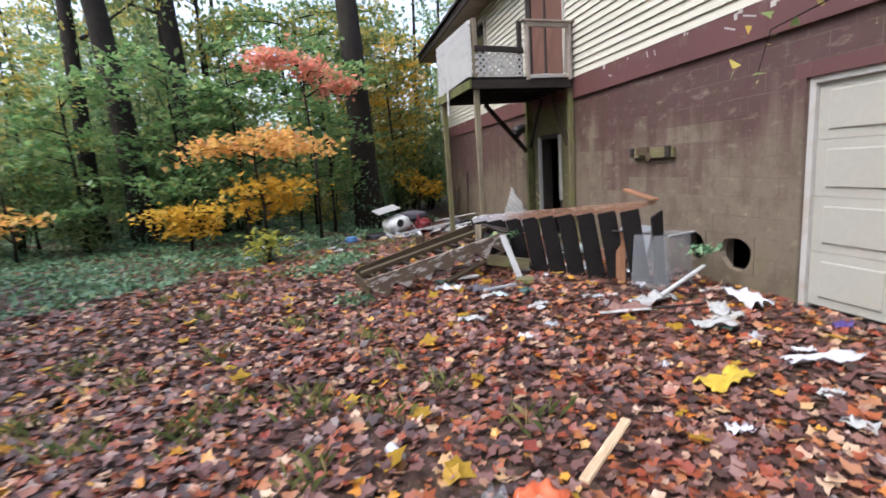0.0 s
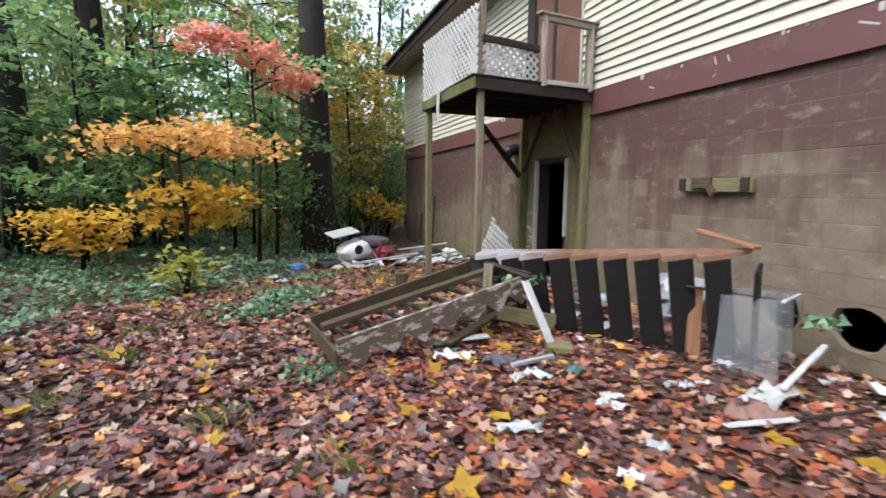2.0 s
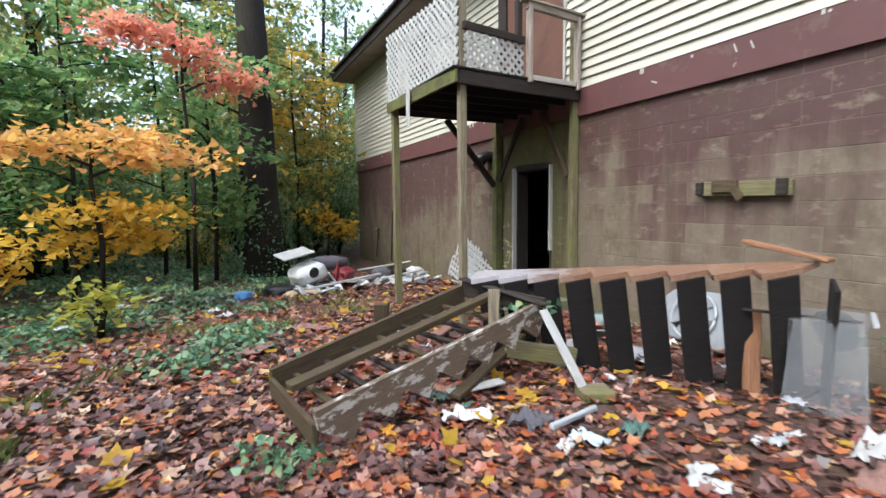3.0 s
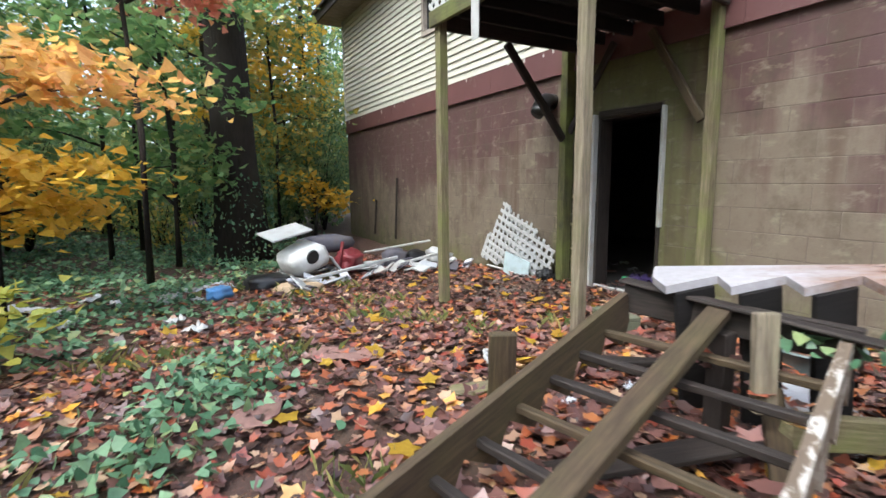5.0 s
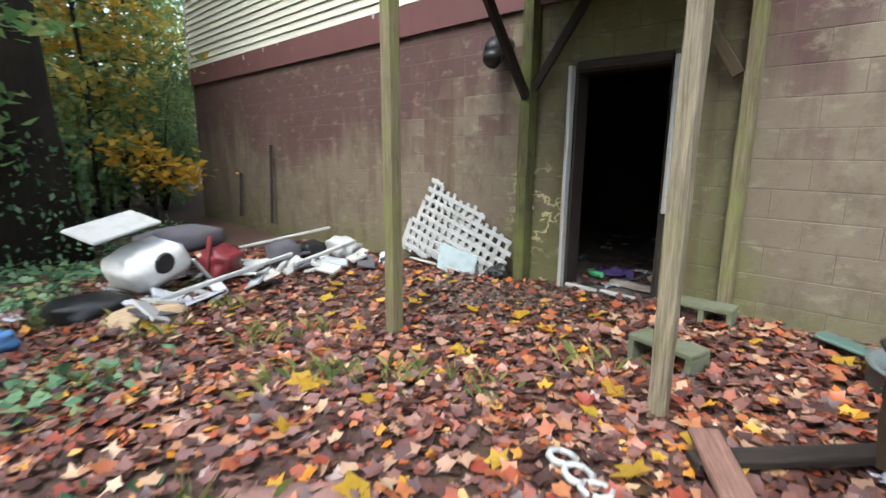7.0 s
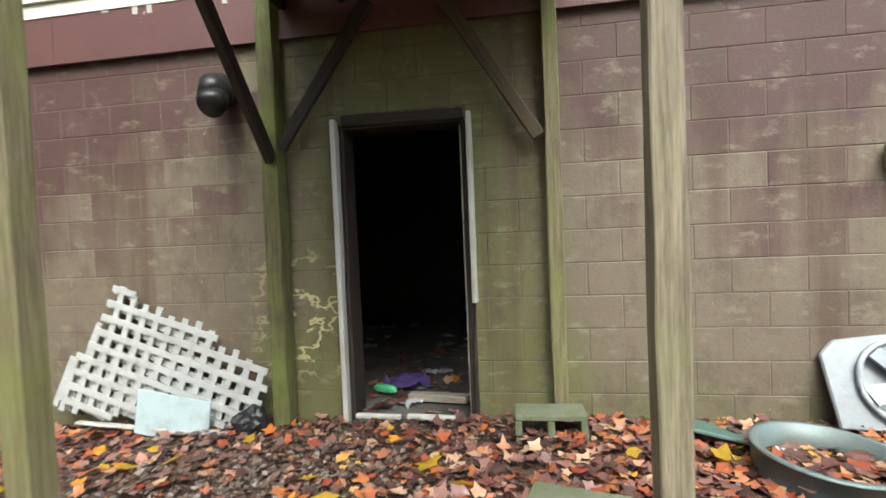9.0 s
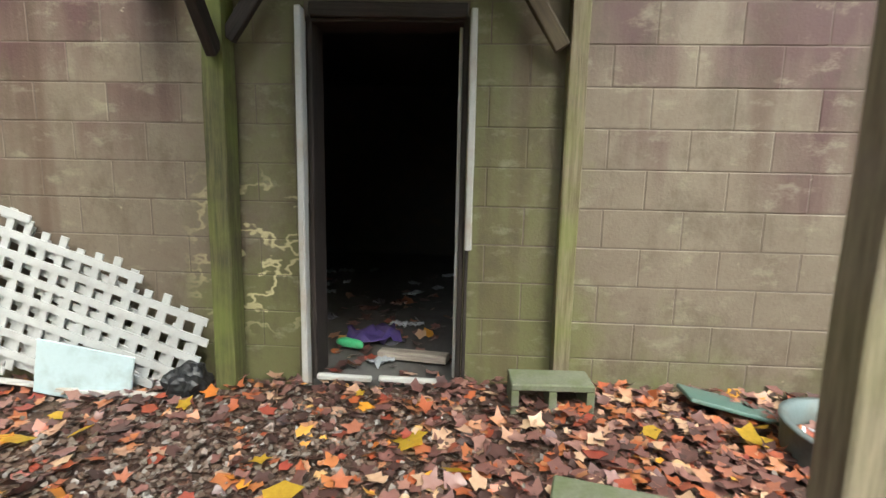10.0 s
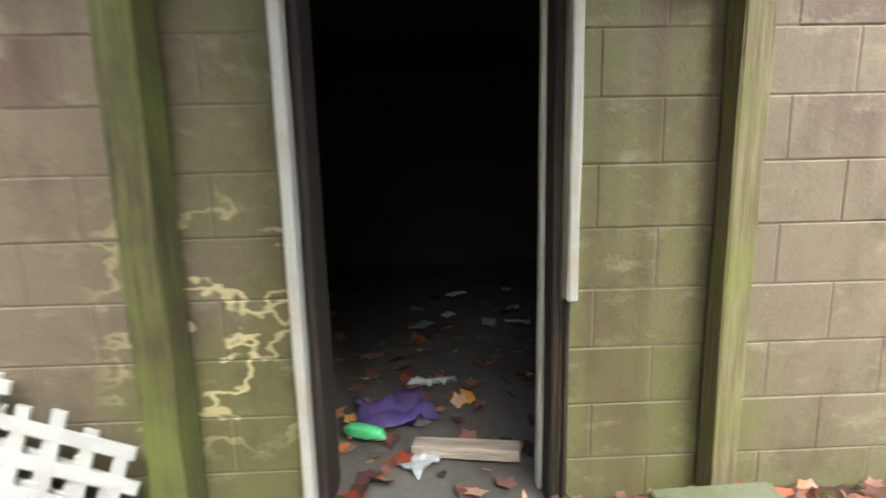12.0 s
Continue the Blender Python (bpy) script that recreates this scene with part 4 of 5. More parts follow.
def leaning_lattice():
    # outline seen from the yard: metres along the wall towards the door, and up the panel
    edge = [(0.0, 0.10), (0.15, 0.45), (0.33, 0.63), (0.50, 1.03), (0.80, 0.84), (1.12, 0.78), (1.33, 0.60), (1.68, 0.38), (1.66, 0.20), (1.45, 0.02)]
    turn = math.radians(28)
    c, s = math.cos(turn), math.sin(turn)

    def inside(x, z):
        x, z = x - 1.0, z - 1.0
        return in_outline(0.8 + x * c - z * s, 0.5 + x * s + z * c, edge)
    bm = lattice_bm(2.0, 2.0, 0.107, 0.044, inside)
    bmesh.ops.translate(bm, verts=bm.verts, vec=(-1.0, 0, -1.0))
    bmesh.ops.rotate(bm, verts=bm.verts, matrix=Matrix.Rotation(-turn, 3, "Y"))
    bmesh.ops.translate(bm, verts=bm.verts, vec=(0.8, 0, 0.5))
    m = pose(WX - 0.16, 12.40, -0.07) @ pose(0, 0, 0, 0, 6, 0) @ pose(0, 0, 0, 0, 0, -90)
    ob = new("leaning_lattice")
    ob.matrix_basis = m
    co = [v.co.copy() for v in bm.verts]
    bm.free()
    # eight corners to a slat
    for i in range(0, len(co), 8):
        fs = [(0, 1, 2, 3), (7, 6, 5, 4)] + [((j + 1) % 4, j, j + 4, (j + 1) % 4 + 4) for j in range(4)]
        put("slat", link_mesh("slat", co[i:i + 8], fs, M_WHITE), ob, at=m)
    tagged(ob, "broken white plastic lattice sheet leaning on the wall", "lattice", "leaning lattices")
    copy_thing(ob, m @ pose(-0.10, 0.035, 0.03, 0, 5, 0))


leaning_lattice()
tagged(part("blue_sheet", box_bm(0.52, 0.012, 0.30, 0.003), M_BLUEGREY, None, at=pose(WX - 0.25, 11.36, 0.05, 0, 10, -88)), "pale blue-grey panel leaning on the lattice", "panel")
bag = bmesh.new()
bmesh.ops.create_icosphere(bag, subdivisions=4, radius=0.115)
for v in bag.verts:
    v.co *= 1 + 0.3 * noise.noise(v.co * 16) + 0.1 * noise.noise(v.co * 45)
tagged(part("dark_bag", bag, M_BLACK, None, at=pose(WX - 0.2, 10.83, 0.0)), "small black plastic bag beside the post", "bag")


# ---- rubbish heap near the woods ----
def lump(name, x, y, z, sx, sy, sz, mat, label, category, seed=0, turn=0, rough=0.22, tilt=0, group="", freq=2.2):
    bm = bmesh.new()
    bmesh.ops.create_icosphere(bm, subdivisions=3, radius=1.0)
    for v in bm.verts:
        k = v.co.copy()
        # squared-off, crumpled body
        v.co = Vector([math.copysign(abs(c) ** 0.7, c) for c in k]) * (1 + rough * noise.noise(k * freq + Vector((seed, 0, 0))))
        v.co = Vector((v.co.x * sx, v.co.y * sy, v.co.z * sz))
    for f in bm.faces:
        f.smooth = True
    ob = part(name, bm, mat, None, at=pose(x, y, z + float(ground_z(x, y)), tilt, 0, turn))
    return tagged(ob, label, category, group)


def tub_seat():
    c = thing("plastic_chair", 2.0, 12.95, -0.15, "overturned white moulded plastic seat in the rubbish heap", "chair")
    m = pose(2.02, 12.95, 0.20, 8, -24, 20)
    bm = box_bm(0.62, 0.5, 0.36, 0.09)
    bmesh.ops.subdivide_edges(bm, edges=bm.edges[:], cuts=2, use_grid_fill=True)
    for v in bm.verts:
        v.co.z -= 0.16 * max(0, v.co.x + 0.05)
        v.co.y *= 1 - 0.25 * (v.co.x + 0.3)
        v.co += v.co.normalized() * 0.05 * noise.noise(v.co * 4)
    for f in bm.faces:
        f.smooth = True
    part("shell", bm, M_SEAT, c, at=m)
    # black disc on the closed shell, standing in for the opening's dark inside
    hole = bmesh.new()
    bmesh.ops.create_cone(hole, cap_ends=True, segments=18, radius1=0.10, radius2=0.09, depth=0.02)
    part("opening_disc", hole, M_BLACK, c, "black disc for the shaded round opening", at=m @ pose(-0.02, -0.256, 0.06, 90))
    for a in ((0.27, 0.2), (0.27, -0.2), (-0.28, 0.22), (-0.28, -0.22)):
        beam("leg", m @ Vector((a[0], a[1], -0.12)), m @ Vector((a[0] * 1.25, a[1] * 1.3, -0.42)), 0.06, 0.03, M_WHITE, c)


tub_seat()
tagged(part("white_tray", box_bm(0.62, 0.40, 0.03, 0.01), M_WHITE, None, at=pose(1.78, 12.95, 0.55, 12, -10, 20)), "flat white plastic lid on the heap", "lid")
lump("seat_cushion", 2.45, 13.35, 0.50, 0.42, 0.28, 0.13, M_CUSHION, "dark grey seat cushion on the rubbish heap", "cushion", 1, 10, 0.12)
lump("red_chair_seat", 2.72, 13.05, 0.24, 0.2, 0.15, 0.15, M_RED_P, "dark red torn plastic chair seat", "chair seat", 2, 30, 0.5, 20)
loose("red_stick", (2.5, 12.95, 0.0), (2.6, 13.0, 0.36), 0.05, 0.03, M_RED_P, "dark red plastic leg sticking up", "chair leg")
lump("black_bag", 3.55, 13.3, 0.14, 0.2, 0.17, 0.17, M_CUSHION, "dark rubbish bag on the heap", "bag", 3, 0, 0.3)
lump("black_bag", 3.9, 13.25, 0.12, 0.17, 0.15, 0.15, M_BLACK, "black rubbish bag on the heap", "bag", 4, 0, 0.3)
lump("white_bag", 4.2, 13.0, 0.14, 0.17, 0.2, 0.13, M_WHITE, "crumpled white plastic bag", "bag", 5, 20, 0.5, 15)
lump("blue_bag", 0.85, 12.0, 0.12, 0.14, 0.09, 0.07, M_BLUE, "blue plastic bag lying in the ivy", "bag", 6, 20, 0.4)
lump("pale_box", 1.75, 12.2, 0.06, 0.28, 0.2, 0.07, M_PALEWOOD, "pale soaked cardboard tray at the ivy's edge", "cardboard", 7, 10, 0.3)
lump("black_tyre_piece", 1.5, 12.7, 0.1, 0.3, 0.2, 0.12, M_BLACK, "black rubber scrap in the ivy", "rubber scrap", 8)
loose("white_pipe", (1.75, 12.35, -0.04), (3.35, 12.75, 0.10), 0.04, 0.04, M_WHITE, "long white plastic pipe across the heap", "pipe")
loose("white_pipe", (3.3, 12.6, 0.02), (4.3, 12.9, 0.10), 0.05, 0.04, M_WHITE, "white plastic pipe on the heap", "pipe")
loose("white_pipe", (3.1, 13.5, 0.1), (4.2, 13.3, 0.24), 0.05, 0.03, M_TRIM, "white trim strip on the heap", "pipe")
rr = random.Random(4)
for i in range(64):
    x = rr.uniform(1.7, 4.4)
    y = rr.uniform(12.0, 13.5) + 0.12 * (x - 1.7)
    mat = rr.choice([M_WHITE, M_WHITE, M_TRIM, M_GREY, M_SHEET, M_CUSHION])
    s = rr.uniform(0.06, 0.2)
    bm = box_bm(s * 1.8, s, 0.02, 0.003, 0.006)
    ob = part("plastic_scrap", bm, mat, None, at=pose(*on_ground(x, y, 0.07 + rr.uniform(0, 0.08)), rr.uniform(-30, 30), rr.uniform(-30, 30), rr.uniform(0, 180)))
    tagged(ob, "broken plastic scrap on the rubbish heap", "scrap", "heap scraps")

# ---- litter near the garage ----
def sheet(name, x, y, w, d, mat, label, category, turn=0, seed=0, amp=0.03, z=0.035, group=""):
    """A crumpled flat piece: paper, cloth or a burst bag."""
    bm = bmesh.new()
    bmesh.ops.create_grid(bm, x_segments=10, y_segments=8, size=0.5)
    for v in bm.verts:
        k = v.co.copy()
        edge = 1 + 0.28 * noise.noise(Vector((k.x * 4, k.y * 4, seed)))
        v.co = Vector((k.x * w * edge, k.y * d * edge, amp * (noise.noise(Vector((k.x * 5, k.y * 5, seed + 9))) + 0.4)))
    bmesh.ops.solidify(bm, geom=bm.faces[:], thickness=0.004)
    for f in bm.faces:
        f.smooth = True
    ob = part(name, bm, mat, None, at=pose(*on_ground(x, y, z), 0, 0, turn))
    return tagged(ob, label, category, group)


sheet("newspaper", 4.33, 4.69, 0.5, 0.2, M_SHEET, "rolled wet newspaper by the wall", "newspaper", 75, 1, 0.09, 0.06)
sheet("white_bag", 3.61, 5.12, 0.5, 0.22, M_WHITE, "torn white plastic bag", "bag", 10, 2, 0.06)
sheet("bent_plastic", 3.84, 4.50, 0.16, 0.36, M_WHITE, "bent white plastic panel", "panel", -35, 3, 0.05, 0.06)
sheet("bent_plastic", 3.51, 4.18, 0.34, 0.15, M_WHITE, "bent white plastic panel", "panel", -12, 4, 0.06, 0.05)
sheet("bent_plastic", 3.78, 4.32, 0.3, 0.12, M_TRIM, "bent white plastic panel", "panel", 10, 14, 0.05)
sheet("yellow_cloth", 2.88, 3.37, 0.42, 0.16, M_YCLOTH, "crumpled yellow cloth on the leaves", "cloth", 15, 5, 0.06)
sheet("orange_bag", 1.35, 2.72, 0.24, 0.2, M_OCLOTH, "crumpled orange plastic bag", "bag", 20, 6, 0.07)
sheet("white_film", 3.69, 3.41, 0.5, 0.1, M_SHEET, "strip of white plastic film", "plastic film", -12, 7, 0.06)
sheet("purple_box", 4.44, 3.87, 0.14, 0.1, M_PURPLE, "small purple carton on leaves", "carton", 10, 8, 0.05)
sheet("pink_rag", 3.22, 4.91, 0.3, 0.24, M_BRICKPAVER, "faded pink rag lying on leaves", "cloth", 10, 9, 0.08)
sheet("dark_bag", 2.11, 6.23, 0.2, 0.2, M_CUSHION, "dark plastic bag on the leaves", "bag", 10, 10, 0.08)
sheet("green_bag", 2.56, 5.83, 0.16, 0.13, M_DKGREEN, "green plastic wrapper on leaves", "wrapper", 10, 11, 0.07)
sheet("white_rag", 1.83, 6.51, 0.3, 0.14, M_SHEET, "wet white rag beside the stairs", "cloth", -20, 12, 0.06)
sheet("white_rag", 1.75, 5.22, 0.26, 0.12, M_WHITE, "wet white rag on the leaves", "cloth", -20, 13, 0.06)
sheet("cardboard", 0.78, 8.77, 0.4, 0.22, M_BRICKPAVER, "soaked brown cardboard sheet", "cardboard", 60, 16, 0.03)
sheet("cardboard", 1.40, 9.34, 0.5, 0.25, M_BRICKPAVER, "soaked brown cardboard sheet", "cardboard", -30, 17, 0.03)
sheet("plastic_sheet", 3.40, 7.44, 0.55, 0.4, M_SHEET, "wet white plastic sheet behind the stairs", "plastic sheet", 40, 22, 0.04)
sheet("plastic_sheet", 3.77, 6.89, 0.4, 0.35, M_SHEET, "wet white plastic sheet behind the stairs", "plastic sheet", 10, 23, 0.05)
sheet("bottle_film", 1.12, 2.72, 0.2, 0.14, M_TOTE, "crushed clear plastic bottle", "bottle", 30, 18, 0.08)
can = bmesh.new()
bmesh.ops.create_cone(can, cap_ends=True, segments=18, radius1=0.033, radius2=0.033, depth=0.13)
bmesh.ops.bevel(can, geom=[e for e in can.edges if len(e.link_faces) == 2 and e.calc_face_angle(0) > 1.2], offset=0.006, segments=2, affect="EDGES")
tagged(part("drink_can", can, M_SHEET, None, at=pose(0.78, 3.28, 0.045, 90, 0, 20)), "white and blue drink can on the leaves", "can")
for i in range(60):
    x, y = rr.uniform(1.5, 4.6), rr.uniform(2.4, 8.0)
    if rr.random() > (x - 0.6) / 3.2:
        continue
    mat = rr.choice([M_WHITE, M_SHEET, M_WHITE, M_BLUEGREY, M_SHEET, M_GREY, M_DKGREEN])
    s = rr.uniform(0.04, 0.12)
    sheet("paper_scrap", x, y, s * 1.6, s, mat, "small wet litter scrap on the leaves", "litter", rr.uniform(0, 180), 30 + i, 0.035, 0.03, "litter scraps")
for i in range(22):
    x, y = rr.uniform(-1.5, 1.6), rr.uniform(10.6, 13.2)
    if x > 1.8 - (13 - y) * 0.5:
        continue
    sheet("paper_scrap", x, y, rr.uniform(0.15, 0.45), rr.uniform(0.1, 0.2), rr.choice([M_WHITE, M_SHEET, M_BRICKPAVER]), "wet litter scrap in the ivy", "litter", rr.uniform(0, 180), 130 + i, 0.05, 0.05, "litter scraps")
for i, (x, y) in enumerate(((2.24, 8.72), (2.30, 8.82), (2.20, 8.63))):
    ring = [(0.055 * math.cos(a), 0.055 * math.sin(a), 0) for a in np.linspace(0, 2 * math.pi, 9)]
    tagged(put("lattice_scrap", tube_mesh("lattice_scrap", ring, [0.014] * 9, M_WHITE, 5), None, at=pose(*on_ground(x, y, 0.05), 8, 5, i * 40)), "broken piece of white lattice", "lattice scrap", "lattice scraps")

# ---- basement floor litter ----
loose("threshold_board", (5.02, 9.46, 0.02), (5.12, 9.9, 0.0), 0.09, 0.05, M_GREYWOOD, "pale broken board on the basement floor", "board")
sheet("purple_cloth", 5.42, 10.0, 0.3, 0.34, M_PURPLE, "purple cloth on the basement floor", "cloth", 20, 21, 0.09, 0.24)
lump("green_bottle", 5.22, 10.12, 0.27, 0.10, 0.03, 0.03, M_TEAL, "green plastic bottle on the basement floor", "bottle", 9, 70, 0.15)
for i in range(46):
    x, y = rr.uniform(5.0, 8.0), rr.uniform(9.0, 11.2)
    sheet("floor_scrap", x, y, rr.uniform(0.06, 0.2), rr.uniform(0.04, 0.12), rr.choice([M_SHEET, M_BRICKPAVER, M_GREY, M_CUSHION, M_DARKWOOD]), "dirty litter scrap on the basement floor", "litter", rr.uniform(0, 180), 60 + i, 0.03, 0.232, "basement litter")

# ---- woods ----
def limb(p, d, n, length, r):
    pts, rad = [], []
    q, v = Vector(p), Vector(d).normalized()
    for i in range(n + 1):
        pts.append(q.copy())
        rad.append(max(0.008, r * (1 - 0.8 * i / n)))
        v = (v + Vector((random.uniform(-0.2, 0.2), random.uniform(-0.2, 0.2), random.uniform(-0.02, 0.16)))).normalized()
        q = q + v * (length / n)
    return pts, rad


def tree(name, x, y, r, height, crown_from, spread, leaves, mat, label, lean=(0, 0), size=0.09, limbs=9, ivy=False):
    t = thing(name, x, y, float(ground_z(x, y)), label, "tree")
    base = Matrix.Translation((x, y, float(ground_z(x, y))))
    n = 9
    pts, rad = [], []
    for i in range(n + 1):
        f = i / n
        pts.append((lean[0] * f + 0.08 * math.sin(3 * f + x), lean[1] * f + 0.08 * math.sin(4 * f + y), -0.15 + f * height))
        rad.append(r * (1 - 0.62 * f) * (1.35 if i == 0 else 1.0))
    put("trunk", tube_mesh("trunk", pts, rad, M_BARK, 14), t, at=base)
    cloud = []
    for i in range(limbs):
        f = crown_from / height + (1 - crown_from / height) * (i + 0.5) / limbs
        a = i * 2.4 + x
        p = Vector((lean[0] * f, lean[1] * f, f * height))
        ln = spread * random.uniform(0.7, 1.1) * (1.15 - 0.5 * f)
        lp, lr = limb(p, (math.cos(a), math.sin(a), 0.35), 6, ln, r * 0.28 * (1.2 - f))
        put("limb", tube_mesh("limb", lp, lr, M_BARK, 6), t, at=base)
        for q in lp[2:]:
            c = np.array(q)
            m = max(4, leaves // (limbs * 5))
            cloud.append(c + RNG.normal(0, 1, (m, 3)) * np.array([0.55, 0.55, 0.22]) * (0.35 + 0.16 * spread))
    put("crown", leaf_mesh("crown", np.vstack(cloud), size, mat), t, at=base)
    if ivy:
        k = 900
        a, z = RNG.uniform(0, 2 * np.pi, k), RNG.uniform(0, 1, k) ** 1.8 * 1.6
        rr_ = r * 1.25 + 0.05 + RNG.uniform(0, 0.10, k) + 0.35 * np.exp(-z * 4)
        put("ivy", leaf_mesh("ivy", np.stack([np.cos(a) * rr_, np.sin(a) * rr_, z], 1), 0.05, M_IVY), t, "green ivy round the foot", at=base)
    return t


tree("tree", 1.5, 15.8, 0.40, 17, 6.5, 3.2, 1300, M_MIXED, "large dark tree trunk with ivy at its foot beside the heap", (-0.3, 0.1), 0.10, 9, True)
tree("tree", -3.5, 17.4, 0.31, 17, 6.0, 3.5, 1300, M_GREEN, "tall dark forest tree at the edge of the yard", (-0.3, 0), 0.10)
tree("tree", -4.65, 15.8, 0.34, 17, 6.0, 3.5, 1300, M_GREEN, "tall leaning forest tree with dark bark", (-0.9, 0.2), 0.10, 9, True)
tree("tree", -6.3, 16.9, 0.24, 16, 5.0, 3.2, 3000, M_MIXED, "tall forest tree with dark bark", (0.3, 0), 0.10)
tree("tree", -4.6, 19.2, 0.19, 16, 5.5, 3.0, 3000, M_GREEN, "slim dark forest tree", (0.4, 0), 0.10)


def sapling(name, x, y, height, layers, mat, label, per=420, size=0.10):
    """A small understorey tree whose leaves hang in flat layers. layers: dx, dy, z, half width, half depth."""
    t = thing(name, x, y, float(ground_z(x, y)), label, "tree")
    base = Matrix.Translation((x, y, 0))
    put("trunk", tube_mesh("trunk", [(0, 0, -0.1), (0.05, 0, height * 0.4), (-0.04, 0.05, height * 0.75), (0, 0, height)], [0.05, 0.04, 0.028, 0.012], M_BARK, 8), t, at=base)
    cloud = []
    for dx, dy, z, hw, hd in layers:
        put("limb", tube_mesh("limb", [(0, 0, z - 0.25), (dx * 0.5, dy * 0.5, z - 0.08), (dx, dy, z), (dx + hw * 0.6 * (1 if dx > 0 else -1), dy, z - 0.05)], [0.025, 0.018, 0.012, 0.005], M_BARK, 6), t, at=base)
        sub = RNG.uniform(-1, 1, (22, 2))
        sub = sub[np.hypot(sub[:, 0], sub[:, 1]) < 1.05]
        for sx, sy in sub:
            m = max(6, int(per / len(sub)))
            c = np.array([dx + sx * hw, dy + sy * hd, z - 0.10 * abs(sx) * hw + RNG.normal(0, 0.08)])
            cloud.append(c + RNG.normal(0, 1, (m, 3)) * np.array([0.2, 0.2, 0.08]))
    put("crown", leaf_mesh("crown", np.vstack(cloud), size, mat, flat=0.55, outline=[1.0, 0.5, 0.75, 0.4, 0.75, 0.5]), t, at=base)


sapling("maple_sapling", -0.95, 11.8, 2.3, [(0.0, -0.1, 2.25, 0.7, 0.5), (0.75, -0.1, 2.08, 0.75, 0.5), (-0.75, 0.1, 2.2, 0.65, 0.5), (0.3, 0.3, 2.38, 0.5, 0.4)], M_ORANGE, "young maple with flat sprays of orange leaves", 330, 0.075)
sapling("maple_sapling", -1.35, 12.2, 1.6, [(0.5, -0.5, 1.42, 0.6, 0.4), (1.1, -0.7, 1.34, 0.5, 0.4), (0.25, 0.1, 0.92, 0.55, 0.4), (0.75, -0.1, 1.02, 0.3, 0.3)], M_YELLOW, "young maple with flat sprays of yellow leaves", 250, 0.075)
sapling("maple_sapling", -2.75, 12.9, 1.2, [(-0.35, 0, 0.82, 0.5, 0.4), (0.35, -0.1, 0.86, 0.55, 0.4), (0.1, 0, 0.52, 0.5, 0.4)], M_YELLOW, "low young maple with yellow leaves", 260, 0.08)
sapling("maple_sapling", 0.15, 13.4, 4.6, [(-0.35, 0, 4.25, 0.55, 0.5), (0.15, -0.1, 3.95, 0.6, 0.5), (0.6, -0.1, 3.62, 0.5, 0.4), (-0.9, 0.1, 4.3, 0.4, 0.4)], M_RED, "young maple with coral red autumn leaves", 330, 0.075)
sapling("maple_sapling", 3.4, 17.6, 1.5, [(0.1, 0, 0.95, 0.55, 0.4), (-0.3, 0, 1.25, 0.5, 0.3), (0.4, 0.1, 0.75, 0.4, 0.3)], M_YELLOW, "small bush with bright yellow leaves by the house corner", 150, 0.09)
sapling("maple_sapling", 3.0, 21.5, 5.0, [(0.3, 0, 3.6, 1.3, 0.8), (-0.7, 0, 3.0, 1.1, 0.7), (0.6, 0, 2.4, 1.0, 0.6), (-1.0, 0, 4.4, 1.1, 0.8)], M_YELLOW, "understorey tree with yellow leaves", 300)
sapling("maple_sapling", -6.4, 13.2, 1.6, [(0.2, 0, 1.0, 0.8, 0.5), (-0.3, 0, 0.75, 0.6, 0.5)], M_ORANGE, "low bush with orange leaves", 120)
sapling("maple_sapling", -0.1, 17.5, 6.4, [(0.6, 0, 5.9, 1.5, 0.9), (-1.2, 0, 6.3, 1.6, 0.9), (1.6, 0, 6.6, 1.6, 0.9), (2.2, 0, 5.6, 1.4, 0.8), (1.9, -0.6, 4.6, 1.0, 0.8)], M_MIXED, "understorey tree with yellow-green leaves", 420, 0.09)
sapling("maple_sapling", -0.75, 10.4, 0.55, [(0.05, 0, 0.40, 0.2, 0.16), (-0.1, 0, 0.25, 0.2, 0.16)], M_SEEDLING, "young yellow-green seedling in the ivy", 60, 0.07)


rr = random.Random(31)
for x, y, h, mat in ((-1.9, 15.2, 5.2, M_LUSH), (-0.5, 16.2, 6.2, M_LUSH), (0.5, 14.9, 4.4, M_LUSH), (-3.2, 14.6, 4.6, M_LUSH), (-2.4, 18.6, 7.0, M_LUSH), (-5.6, 14.6, 4.2, M_LUSH),
                     (2.7, 18.2, 5.6, M_MIXED), (3.4, 20.6, 6.4, M_YELLOW), (2.3, 20.2, 5.0, M_YELLOW), (4.4, 21.8, 7.0, M_MIXED), (2.9, 23.4, 7.5, M_YELLOW), (1.2, 21.6, 6.5, M_MIXED), (5.6, 24.5, 8.0, M_LUSH), (0.2, 23.8, 8.0, M_MIXED), (0.6, 18.8, 7.2, M_LUSH), (-7.2, 15.6, 5.5, M_MIXED), (-6.2, 18.2, 6.5, M_LUSH)):
    layers = [(rr.uniform(-0.9, 0.9), rr.uniform(-0.6, 0.6), h * (0.26 + 0.72 * i / 9), rr.uniform(0.7, 1.15), rr.uniform(0.5, 0.8)) for i in range(10)]
    sapling("understorey_tree", x, y, h, layers, mat, "leafy understorey tree at the edge of the woods", 190, 0.095)


def forest_tree(kind, mat, seed):
    random.seed(seed)
    return tree("forest_tree", -60, -60 - kind * 8, 0.10 + 0.05 * (kind % 3), 11 + 0.6 * kind, 2.0 + (kind % 3), 2.3, 2000, mat, "slim forest tree in autumn leaf", (0.4 * ((kind % 3) - 1), 0.3), 0.13, 9)


